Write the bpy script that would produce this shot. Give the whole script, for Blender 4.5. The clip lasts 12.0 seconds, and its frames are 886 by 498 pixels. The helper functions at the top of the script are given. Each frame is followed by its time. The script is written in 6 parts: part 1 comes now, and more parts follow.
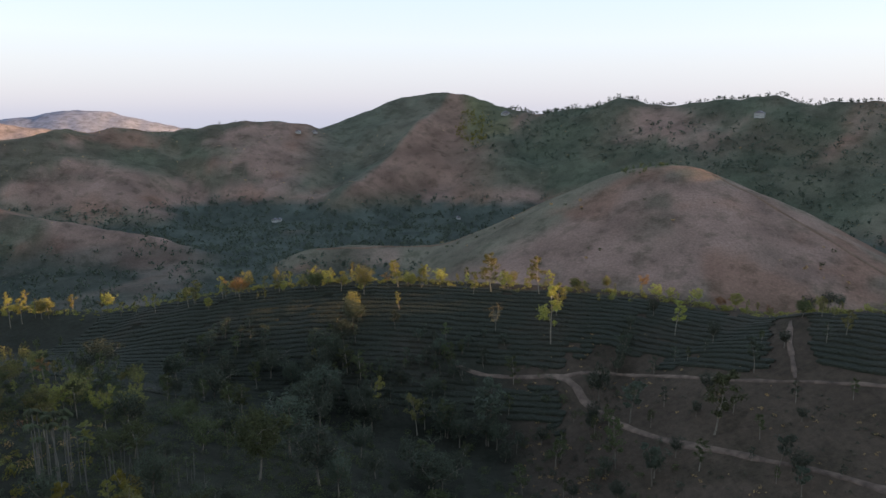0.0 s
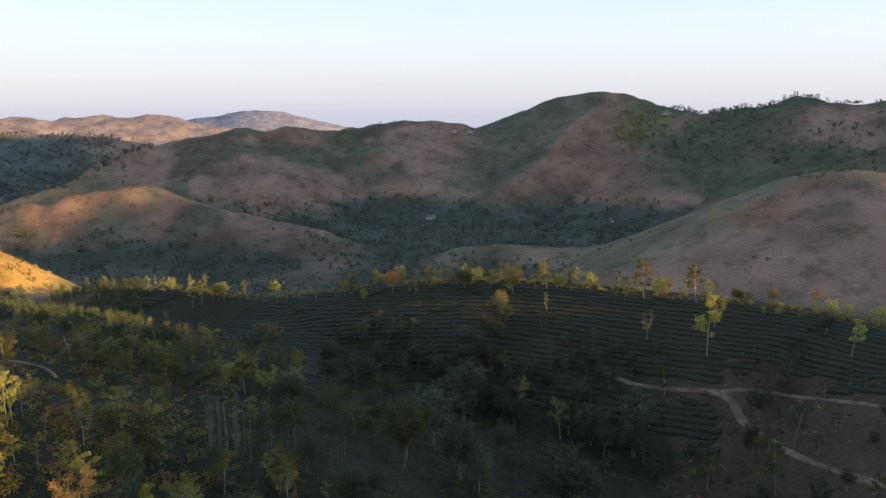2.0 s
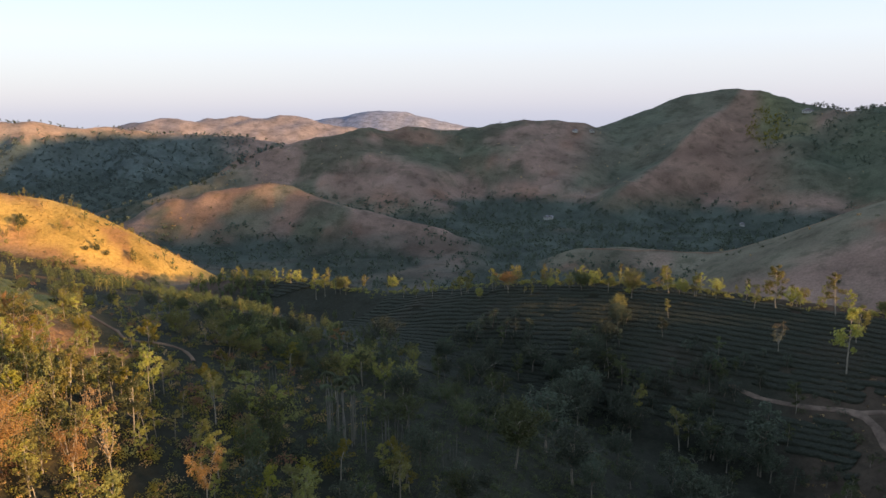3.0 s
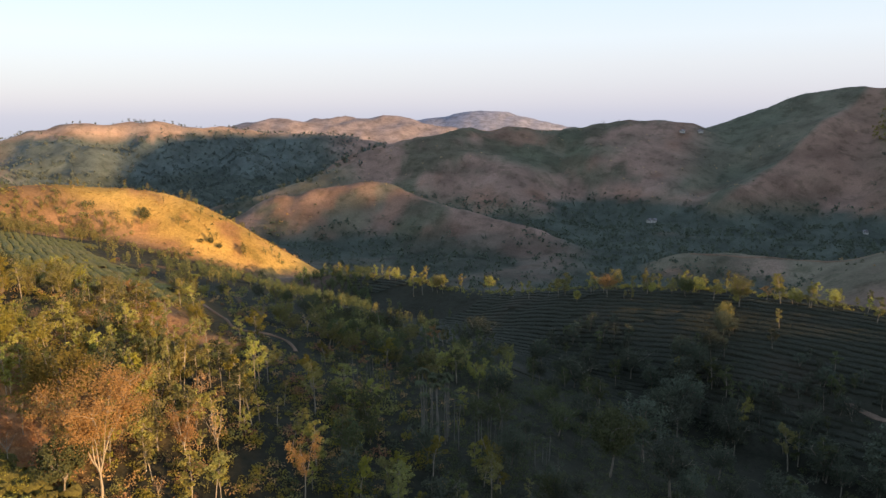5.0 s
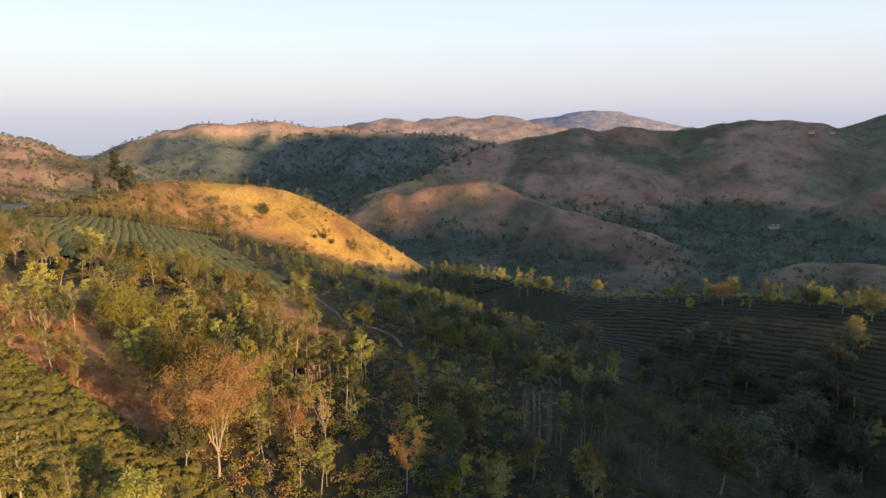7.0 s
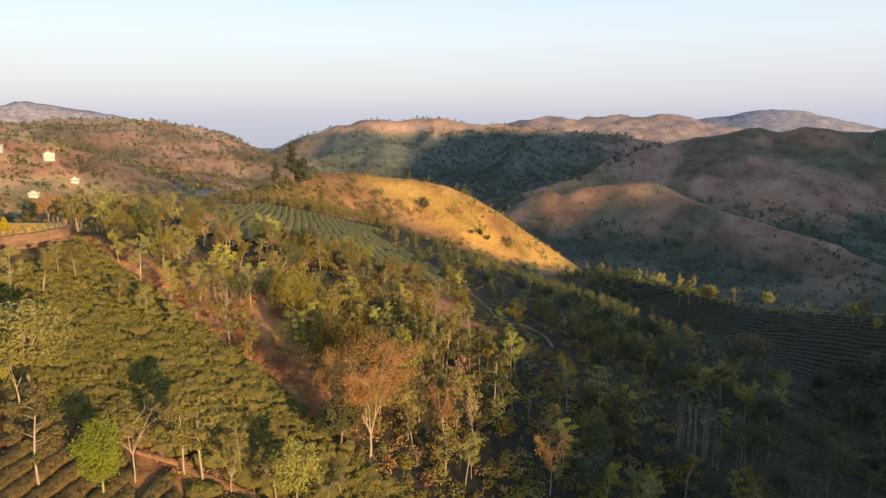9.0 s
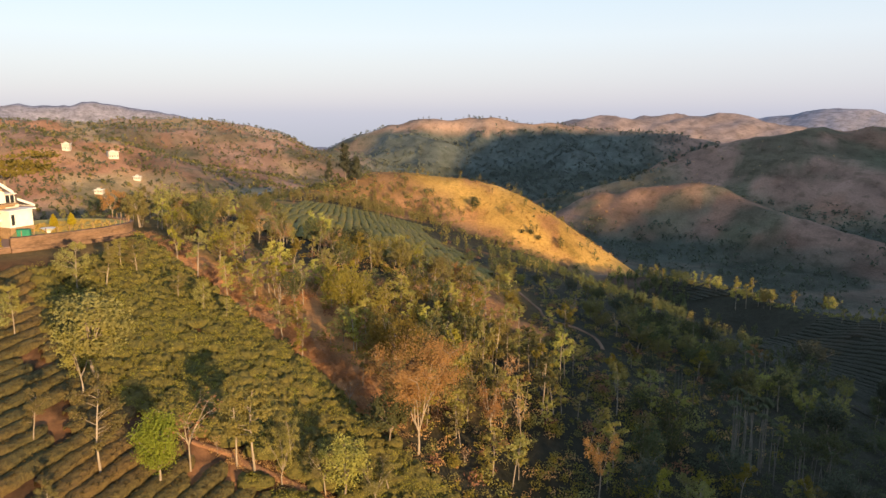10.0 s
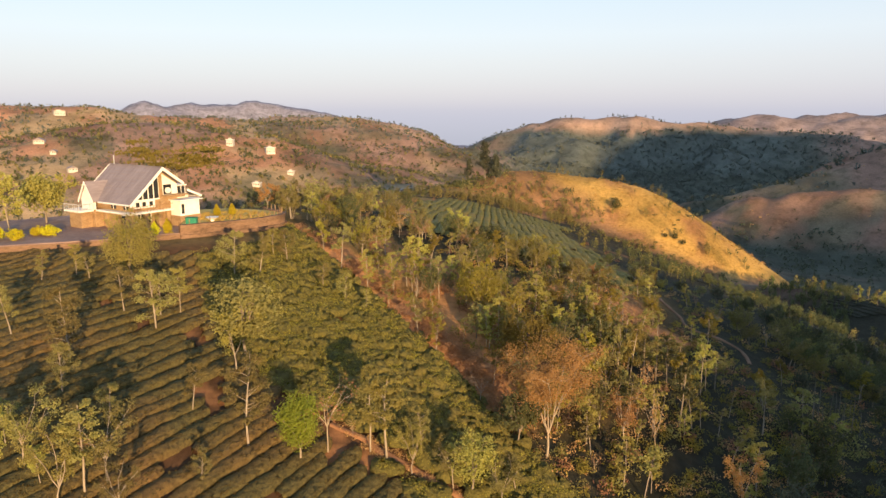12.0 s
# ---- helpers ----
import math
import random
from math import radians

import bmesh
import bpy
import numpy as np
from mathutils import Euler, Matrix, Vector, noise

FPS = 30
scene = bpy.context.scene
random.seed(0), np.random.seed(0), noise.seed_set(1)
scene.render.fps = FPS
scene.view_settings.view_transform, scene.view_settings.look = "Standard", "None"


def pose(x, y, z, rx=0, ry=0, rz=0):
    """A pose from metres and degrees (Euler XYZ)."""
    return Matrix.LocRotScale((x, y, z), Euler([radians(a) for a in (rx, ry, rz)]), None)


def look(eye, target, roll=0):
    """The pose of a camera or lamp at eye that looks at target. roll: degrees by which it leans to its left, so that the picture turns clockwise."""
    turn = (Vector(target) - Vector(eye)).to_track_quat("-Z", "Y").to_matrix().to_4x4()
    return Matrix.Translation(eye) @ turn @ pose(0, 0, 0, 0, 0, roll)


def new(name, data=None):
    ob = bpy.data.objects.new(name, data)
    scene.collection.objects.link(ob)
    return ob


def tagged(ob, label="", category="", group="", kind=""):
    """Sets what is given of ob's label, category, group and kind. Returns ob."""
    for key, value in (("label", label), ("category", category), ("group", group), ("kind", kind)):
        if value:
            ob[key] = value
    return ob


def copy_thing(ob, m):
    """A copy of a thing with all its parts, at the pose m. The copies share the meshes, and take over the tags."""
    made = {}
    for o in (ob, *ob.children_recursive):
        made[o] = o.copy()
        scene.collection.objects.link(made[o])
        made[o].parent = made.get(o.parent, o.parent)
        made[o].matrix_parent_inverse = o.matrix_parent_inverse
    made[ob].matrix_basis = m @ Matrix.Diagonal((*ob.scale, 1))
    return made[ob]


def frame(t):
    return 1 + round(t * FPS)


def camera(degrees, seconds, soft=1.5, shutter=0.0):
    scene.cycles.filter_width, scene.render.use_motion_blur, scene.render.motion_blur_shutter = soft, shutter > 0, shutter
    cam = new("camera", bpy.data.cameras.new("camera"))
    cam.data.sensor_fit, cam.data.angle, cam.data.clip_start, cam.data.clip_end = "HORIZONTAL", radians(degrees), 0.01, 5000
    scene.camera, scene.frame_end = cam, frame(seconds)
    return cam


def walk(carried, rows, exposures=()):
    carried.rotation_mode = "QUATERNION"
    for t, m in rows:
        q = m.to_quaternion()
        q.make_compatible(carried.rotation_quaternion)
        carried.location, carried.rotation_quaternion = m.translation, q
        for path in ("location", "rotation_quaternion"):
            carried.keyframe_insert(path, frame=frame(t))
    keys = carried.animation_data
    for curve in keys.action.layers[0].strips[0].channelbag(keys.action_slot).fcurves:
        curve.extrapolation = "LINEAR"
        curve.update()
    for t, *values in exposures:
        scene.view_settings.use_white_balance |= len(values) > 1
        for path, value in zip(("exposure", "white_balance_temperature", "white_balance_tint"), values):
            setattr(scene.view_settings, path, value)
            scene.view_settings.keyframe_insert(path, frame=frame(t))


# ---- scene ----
EYE_Z = 70.0
cam = camera(64.4, 12.0, soft=1.5)
PATH = [  # seconds, heading, pitch, roll in degrees
    (0, 0.00, -10.80, -0.15),
    (0.5, 3.02, -10.83, -0.13),
    (1, 6.18, -10.83, -0.16),
    (1.5, 9.26, -10.84, -0.05),
    (2, 12.38, -10.85, -0.12),
    (2.1, 13.00, -10.85, -0.12),
    (2.2, 17.54, -10.89, 0.15),
    (2.5, 19.20, -10.89, 0.15),
    (3, 21.97, -10.88, 0.19),
    (3.2, 23.02, -10.88, 0.19),
    (4.8, 29.08, -10.85, 0.25),
    (5, 30.03, -10.85, 0.25),
    (5.5, 32.64, -10.83, 0.24),
    (6, 34.74, -10.82, 0.26),
    (6.5, 36.76, -10.82, 0.34),
    (7, 38.82, -10.80, 0.33),
    (7.2, 39.64, -10.80, 0.33),
    (7.3, 44.56, -10.80, -0.20),
    (7.5, 45.43, -10.80, -0.20),
    (7.7, 46.27, -10.80, -0.20),
    (9.3, 52.84, -10.98, -0.05),
    (9.5, 53.69, -10.98, -0.05),
    (10, 55.85, -11.02, 0.01),
    (10.2, 56.71, -11.02, 0.01),
    (10.3, 60.31, -11.08, -0.03),
    (10.5, 61.18, -11.08, -0.03),
    (11, 63.33, -11.10, -0.04),
    (11.5, 65.35, -11.13, -0.06),
    (12, 67.13, -11.13, -0.05),
]
walk(cam, [(t, pose(0, 0, EYE_Z, 90 + p, r, a)) for t, a, p, r in PATH], [(0.0, 0.66), (3.0, 0.64), (7.5, 0.55), (12.0, 0.48)])

# ---- light: a low sun from the right of the first view, hazy sky ----
SUN_AZ, SUN_EL = radians(92), radians(7.2)  # azimuth clockwise from +y
sun_dir = Vector((math.sin(SUN_AZ) * math.cos(SUN_EL), math.cos(SUN_AZ) * math.cos(SUN_EL), math.sin(SUN_EL)))
sun = new("sun", bpy.data.lights.new("sun", "SUN"))
sun.data.energy, sun.data.angle, sun.data.color = 6.3, radians(0.6), (1.0, 0.65, 0.32)
sun.matrix_world = look((0, 0, 200), Vector((0, 0, 200)) - sun_dir)

world = bpy.data.worlds.new("world")
scene.world = world
world.use_nodes = True
wn, wl = world.node_tree.nodes, world.node_tree.links
wn.clear()
sky = wn.new("ShaderNodeTexSky")
sky.sky_type, sky.sun_disc = "NISHITA", False
sky.sun_elevation, sky.sun_rotation = SUN_EL, SUN_AZ
sky.altitude, sky.air_density, sky.dust_density, sky.ozone_density = 900, 1.0, 1.5, 1.0
# thin haze whitens the sky, most of all near the horizon
wco, wsep, ramp = wn.new("ShaderNodeTexCoord"), wn.new("ShaderNodeSeparateXYZ"), wn.new("ShaderNodeValToRGB")
wl.new(wco.outputs["Generated"], wsep.inputs[0])
wmap = wn.new("ShaderNodeMapRange")
wmap.inputs[1].default_value, wmap.inputs[2].default_value = -0.2, 0.8
wl.new(wsep.outputs["Z"], wmap.inputs[0])
wl.new(wmap.outputs[0], ramp.inputs[0])
stops = [(0.10, (0.40, 0.44, 0.57)), (0.19, (0.53, 0.56, 0.73)), (0.225, (0.63, 0.635, 0.77)), (0.265, (0.725, 0.735, 0.83)), (0.30, (0.77, 0.82, 0.91)), (0.37, (0.70, 0.82, 0.93)), (0.5, (0.51, 0.65, 0.83)), (1.0, (0.29, 0.41, 0.63))]
while len(ramp.color_ramp.elements) < len(stops):
    ramp.color_ramp.elements.new(0.5)
for e, (at_, c) in zip(ramp.color_ramp.elements, stops):
    e.position, e.color = at_, (*c, 1)
haze = wn.new("ShaderNodeBackground")
haze.inputs["Strength"].default_value = 0.63
wl.new(ramp.outputs[0], haze.inputs[0])
bg = wn.new("ShaderNodeBackground")
bg.inputs["Strength"].default_value = 0.032
wl.new(sky.outputs[0], bg.inputs[0])
both = wn.new("ShaderNodeAddShader")
wl.new(haze.outputs[0], both.inputs[0])
wl.new(bg.outputs[0], both.inputs[1])
out = wn.new("ShaderNodeOutputWorld")
wl.new(both.outputs[0], out.inputs[0])

# ---- terrain shape ----
# terrain begin
LAT = np.random.RandomState(7).rand(256, 256).astype(np.float32)


def vnoise(x, y):
    """Smooth value noise, 0 to 1, period 256."""
    xi, yi = np.floor(x).astype(int), np.floor(y).astype(int)
    fx, fy = x - xi, y - yi
    fx, fy = fx * fx * (3 - 2 * fx), fy * fy * (3 - 2 * fy)
    a, b = LAT[xi & 255, yi & 255], LAT[(xi + 1) & 255, yi & 255]
    c, d = LAT[xi & 255, (yi + 1) & 255], LAT[(xi + 1) & 255, (yi + 1) & 255]
    return (a * (1 - fx) + b * fx) * (1 - fy) + (c * (1 - fx) + d * fx) * fy


def fbm(x, y, size, octaves=4):
    """Fractal noise about zero, roughly -1 to 1, largest bumps of that size in metres."""
    v, amp, tot = 0, 1.0, 0.0
    for i in range(octaves):
        k = 2.03 ** i / size
        v = v + amp * (vnoise(x * k + 31.7 * i, y * k + 17.3 * i) * 2 - 1)
        tot += amp
        amp *= 0.5
    return v / tot * 1.6


def spline(points, n=5):
    """Catmull-Rom through rows of numbers."""
    p = np.array(points, float)
    p = np.vstack([2 * p[0] - p[1], p, 2 * p[-1] - p[-2]])
    rows = []
    for i in range(1, len(p) - 2):
        for t in np.arange(n) / n:
            a, b, c, d = p[i - 1:i + 3]
            rows.append(0.5 * (2 * b + (c - a) * t + (2 * a - 5 * b + 4 * c - d) * t * t + (3 * b - a - 3 * c + d) * t ** 3))
    rows.append(p[-2])
    return np.array(rows)


# ridges: crest points x, y, z; how round the crest is; how steep the flanks are
TEA_RIDGE = ([(-198, 225, 1), (-174, 226, 5), (-142, 220, 8), (-107, 209, 9.6), (-64, 202, 18), (-40, 201, 21), (-14, 200, 22),
              (19, 194, 22), (48, 184, 23), (66, 170, 23.5), (79, 153, 25.5), (92, 136, 31), (125, 100, 36), (170, 40, 40)], 9, 0.46)
HOUSE_RIDGE = ([(-70, -130, 44), (-95, -60, 49.8), (-118, -8, 50.8), (-138, 22, 50.6), (-221, 64, 42), (-280, 107, 34)], 42, 0.37)
GOLDEN_HILL = ([(-280, 107, 33), (-316, 150, 36), (-322, 182, 39), (-298, 211, 36), (-281, 224, 31), (-258, 234, 17.5), (-231, 240, 1), (-206, 242, -8)], 12, 0.72)
SPUR_HILL = ([(-500, 400, -30), (-460, 445, -15), (-423, 494, 4), (-364, 527, 6), (-317, 509, -2.5), (-261, 507, -12.5), (-212, 508, -19), (-171, 502, -34)], 6, 0.52)
BROWN_HILL = ([(-600, 520, -30), (-544, 587, -12), (-532, 663, 6), (-500, 724, 29), (-438, 786, 46), (-395, 842, 48.5), (-336, 889, 46), (-259, 924, 58), (-177, 964, 53), (-144, 990, 55)], 22, 0.5)
BROWN_SPUR = ([(-395, 842, 46), (-360, 770, 22), (-320, 710, 0), (-270, 660, -22)], 12, 0.42)
BROWN_SHOULDER = ([(-259, 924, 56), (-230, 850, 26), (-200, 790, 2), (-170, 740, -20)], 14, 0.42)
MOUNTAIN = ([(-144, 990, 55), (-76, 1017, 83), (4, 1020, 98), (67, 998, 83.5), (104, 974, 74.5), (161, 946, 77), (226, 912, 87), (285, 875, 86.5), (365, 823, 92), (408, 780, 83), (451, 732, 81),
             # ridge carried on out of view, heights set to shape the foreground's shade
             (540, 640, 85), (610, 480, 94), (640, 300, 103), (640, 220, 107.4), (640, 177, 105), (640, 150, 91), (640, 133, 84), (640, 112, 93), (640, 92, 129.5), (640, 70, 131), (640, 48, 126), (640, 25, 116.5), (640, -10, 110), (620, -60, 104), (560, -240, 90)], 16, 0.56)
MOUNTAIN_SPUR = ([(6, 1012, 92), (-16, 960, 72), (-38, 895, 49), (-64, 835, 26), (-88, 780, 5), (-108, 730, -14), (-118, 690, -28)], 5, 0.62)
PEAK_SPUR = ([(40, 1005, 86), (62, 930, 60), (72, 860, 36), (74, 790, 8), (66, 730, -16)], 8, 0.55)
# never in view: added so its shadow darkens the brown hills and far range
UNSEEN_MASSIF = ([(1500, 260, 150), (1500, 330, 200), (1500, 420, 236), (1500, 480, 246), (1500, 560, 254), (1500, 620, 268), (1500, 690, 325), (1500, 760, 356), (1500, 850, 356), (1500, 950, 345), (1520, 1100, 330), (1550, 1300, 240)], 60, 0.9)
EAST_SPUR = ([(285, 875, 84), (262, 800, 52), (240, 720, 20), (215, 640, -10)], 10, 0.5)
ROUND_HILL = ([(-86, 472, -20), (-32, 469, -18.5), (6, 460, -14.5), (60, 446, 7.5), (92, 430, 25.5), (116, 419, 38.5), (133, 409, 42.5), (146, 399, 40), (165, 375, 27), (186, 343, 11), (201, 311, -2)], 14, 0.5)
FOREST_RANGE = ([(-1348, 657, -16), (-1322, 708, 20), (-1282, 740, 43), (-1236, 758, 53), (-1166, 862, 57), (-1102, 942, 51), (-1030, 1020, 39), (-949, 1096, 31), (-823, 1193, 22)], 30, 0.44)
RANGE_SPUR_A = ([(-1236, 758, 52), (-1150, 740, 34), (-1080, 715, 10), (-1000, 670, -20)], 16, 0.45)
RANGE_SPUR_B = ([(-1166, 862, 55), (-1085, 850, 36), (-1010, 820, 14), (-930, 770, -20)], 16, 0.45)
RANGE_SPUR_C = ([(-1060, 985, 44), (-990, 940, 30), (-910, 890, 8), (-830, 830, -18)], 16, 0.45)
FAR_PEAKS = ([(-3500, -200, 60), (-3500, -54, 79), (-3500, 18, 116), (-3499, 99, 89), (-3593, 227, 103), (-3580, 380, 96), (-3562, 524, 117), (-3542, 642, 91), (-3519, 761, 75), (-3469, 961, 25)], 40, 0.6)
PINK_HILLS = ([(-1646, 1607, 39), (-1577, 1674, 59), (-1518, 1728, 48), (-1467, 1836, 65), (-1364, 1913, 65), (-1215, 1953, 48), (-1057, 2043, 17)], 60, 0.35)
BLUE_HILLS = ([(-1624, 2522, 41), (-1462, 2620, 66), (-1348, 2680, 82), (-1232, 2735, 61), (-1083, 2798, 24), (-955, 2844, 5)], 80, 0.35)
RED_HILL = ([(-990, -330, 75), (-988, -153, 72), (-979, -31, 70), (-942, 127, 58), (-911, 186, 63), (-912, 268, 51), (-916, 349, 32), (-900, 437, -4)], 60, 0.3)
RED_SPUR = ([(-600, -260, 45), (-612, -97, 47), (-650, -22, 61), (-639, 30, 57), (-596, 70, 45), (-550, 106, 25), (-501, 138, 15)], 40, 0.3)
RIDGES = [TEA_RIDGE, HOUSE_RIDGE, GOLDEN_HILL, SPUR_HILL, BROWN_HILL, MOUNTAIN, MOUNTAIN_SPUR, PEAK_SPUR, ROUND_HILL, FOREST_RANGE, PINK_HILLS, BLUE_HILLS, RED_HILL, RED_SPUR,
          EAST_SPUR, BROWN_SPUR, BROWN_SHOULDER, RANGE_SPUR_A, RANGE_SPUR_B, RANGE_SPUR_C, FAR_PEAKS, UNSEEN_MASSIF]


def ridge_height(ridge, x, y):
    points, w, s = ridge
    h = np.full(x.shape, -1e4)
    p = spline(points, 3)
    for a, b in zip(p[:-1], p[1:]):
        u = b[:2] - a[:2]
        t = np.clip(((x - a[0]) * u[0] + (y - a[1]) * u[1]) / (u @ u), 0, 1)
        d2 = (x - a[0] - t * u[0]) ** 2 + (y - a[1] - t * u[1]) ** 2
        h = np.maximum(h, a[2] + t * (b[2] - a[2]) - s * (np.sqrt(d2 + w * w) - w))
    return h


def smooth(a, b, v):
    t = np.clip((v - a) / (b - a), 0, 1)
    return t * t * (3 - 2 * t)


def base_height(x, y):
    r = np.hypot(x, y)
    return -3 - 32 * smooth(200, 420, r) - 25 * smooth(1100, 1800, r) - 300 * smooth(2600, 4800, r)


def ground_z(x, y):
    """Height of the ground at arrays x, y."""
    x, y = np.asarray(x, float), np.asarray(y, float)
    r = np.hypot(x, y)
    h = base_height(x, y)
    for ridge in RIDGES:
        k = 4 + 8 * smooth(300, 900, r) + (8 if ridge is HOUSE_RIDGE else 0)
        g = ridge_height(ridge, x, y)
        m = np.clip(0.5 + 0.5 * (g - h) / k, 0, 1)
        h = h * (1 - m) + g * m + k * m * (1 - m) * 0.6
    far = smooth(150, 1000, r)
    az = np.degrees(np.arctan2(-x, y))
    wild = smooth(37, 43, az) * smooth(69, 64, az) * smooth(780, 900, r) * smooth(1500, 1300, r)
    h = h - 34 * np.abs(fbm(x + 50, y - 70, 190, 3)) * wild * smooth(50, 28, h) + 1.1 * fbm(x, y + 40, 28, 3) * smooth(340, 480, r)
    h = h + fbm(x, y, 60, 4) * (0.6 + 1.6 * far) + fbm(x + 900, y, 220, 3) * (0.4 + 3 * far)
    h = h + 0.10 * fbm(x, y, 5, 2) - far * 15 * np.abs(fbm(x - 300, y + 90, 130, 4)) + 3.6 * far
    pad = smooth(27, 15, np.hypot(x + 121, y - 1))  # levelled for the house
    return h * (1 - pad) + 51.3 * pad
# terrain end


def mesh_object(name, verts, faces, material=None, parent=None, smooth_faces=True):
    """A mesh object from arrays of vertices and equal-sided faces."""
    verts, faces = np.asarray(verts, np.float32), np.asarray(faces, np.int32)
    me = bpy.data.meshes.new(name)
    me.vertices.add(len(verts))
    me.vertices.foreach_set("co", verts.ravel())
    n = faces.shape[1]
    me.loops.add(faces.size)
    me.loops.foreach_set("vertex_index", faces.ravel())
    me.polygons.add(len(faces))
    me.polygons.foreach_set("loop_start", np.arange(0, faces.size, n, dtype=np.int32))
    me.polygons.foreach_set("use_smooth", np.full(len(faces), smooth_faces))
    me.update(calc_edges=True)
    if material:
        me.materials.append(material)
    ob = new(name, me)
    if parent:
        ob.parent = parent
    return ob


def shader(name):
    m = bpy.data.materials.new(name)
    m.use_nodes = True
    return m, m.node_tree.nodes, m.node_tree.links, m.node_tree.nodes["Principled BSDF"]


# ---- ground ----
def ground_material():
    m, n, l, p = shader("ground")
    at = n.new("ShaderNodeAttribute")
    at.attribute_name = "cover"
    geo = n.new("ShaderNodeNewGeometry")
    n1 = n.new("ShaderNodeTexNoise")
    n1.inputs["Scale"].default_value, n1.inputs["Detail"].default_value, n1.inputs["Roughness"].default_value = 0.8, 10, 0.75
    n2 = n.new("ShaderNodeTexNoise")
    n2.inputs["Scale"].default_value, n2.inputs["Detail"].default_value = 0.03, 6
    l.new(geo.outputs["Position"], n1.inputs["Vector"])
    l.new(geo.outputs["Position"], n2.inputs["Vector"])
    r1 = n.new("ShaderNodeMapRange")
    r1.inputs[1].default_value, r1.inputs[2].default_value, r1.inputs[3].default_value, r1.inputs[4].default_value = 0.25, 0.75, 0.6, 1.4
    r2 = n.new("ShaderNodeMapRange")
    r2.inputs[1].default_value, r2.inputs[2].default_value, r2.inputs[3].default_value, r2.inputs[4].default_value = 0.3, 0.7, 0.7, 1.3
    l.new(n1.outputs["Fac"], r1.inputs[0])
    l.new(n2.outputs["Fac"], r2.inputs[0])
    mul = n.new("ShaderNodeMath")
    mul.operation = "MULTIPLY"
    l.new(r1.outputs[0], mul.inputs[0])
    l.new(r2.outputs[0], mul.inputs[1])
    n3 = n.new("ShaderNodeTexNoise")
    n3.inputs["Scale"].default_value, n3.inputs["Detail"].default_value, n3.inputs["Roughness"].default_value = 0.085, 12, 0.68
    l.new(geo.outputs["Position"], n3.inputs["Vector"])
    r3 = n.new("ShaderNodeMapRange")
    r3.inputs[1].default_value, r3.inputs[2].default_value, r3.inputs[4].default_value = 0.5, 0.62, 0.75
    l.new(n3.outputs["Fac"], r3.inputs[0])
    tuft = n.new("ShaderNodeMix")
    tuft.data_type, tuft.blend_type = "RGBA", "MULTIPLY"
    tuft.inputs[7].default_value = (0.55, 0.6, 0.55, 1)
    l.new(r3.outputs[0], tuft.inputs[0])
    l.new(at.outputs["Color"], tuft.inputs[6])
    v = n.new("ShaderNodeVectorMath")
    v.operation = "SCALE"
    l.new(tuft.outputs[2], v.inputs[0])
    l.new(mul.outputs[0], v.inputs["Scale"])
    l.new(v.outputs[0], p.inputs["Base Color"])
    p.inputs["Roughness"].default_value = 0.95
    p.inputs["Specular IOR Level"].default_value = 0.1
    b = n.new("ShaderNodeBump")
    b.inputs["Strength"].default_value, b.inputs["Distance"].default_value = 0.5, 0.6
    hsum = n.new("ShaderNodeMath")
    hsum.operation = "MULTIPLY_ADD"
    hsum.inputs[1].default_value = 3.0
    l.new(n3.outputs["Fac"], hsum.inputs[0])
    l.new(n1.outputs["Fac"], hsum.inputs[2])
    l.new(hsum.outputs[0], b.inputs["Height"])
    l.new(b.outputs[0], p.inputs["Normal"])
    return m


EARTH_BAND = spline([(-114, 34, 0), (-101, 41, 0), (-98, 53, 0), (-97, 63, 0), (-89, 68, 0), (-84, 74, 0)], 12)[:, :2]  # bare red earth across the slope
EARTH_BAND = np.vstack([EARTH_BAND, spline([(-113, 84, 0), (-105, 79, 0), (-97, 75, 0), (-90, 71, 0)], 12)[:, :2]])


def scrub_line(x):
    """y of the lower edge of the bare grass on the golden hill."""
    return np.interp(x, [-322, -308, -298, -285, -266, -242, -222], [192, 194, 196, 199, 196, 208, 225])


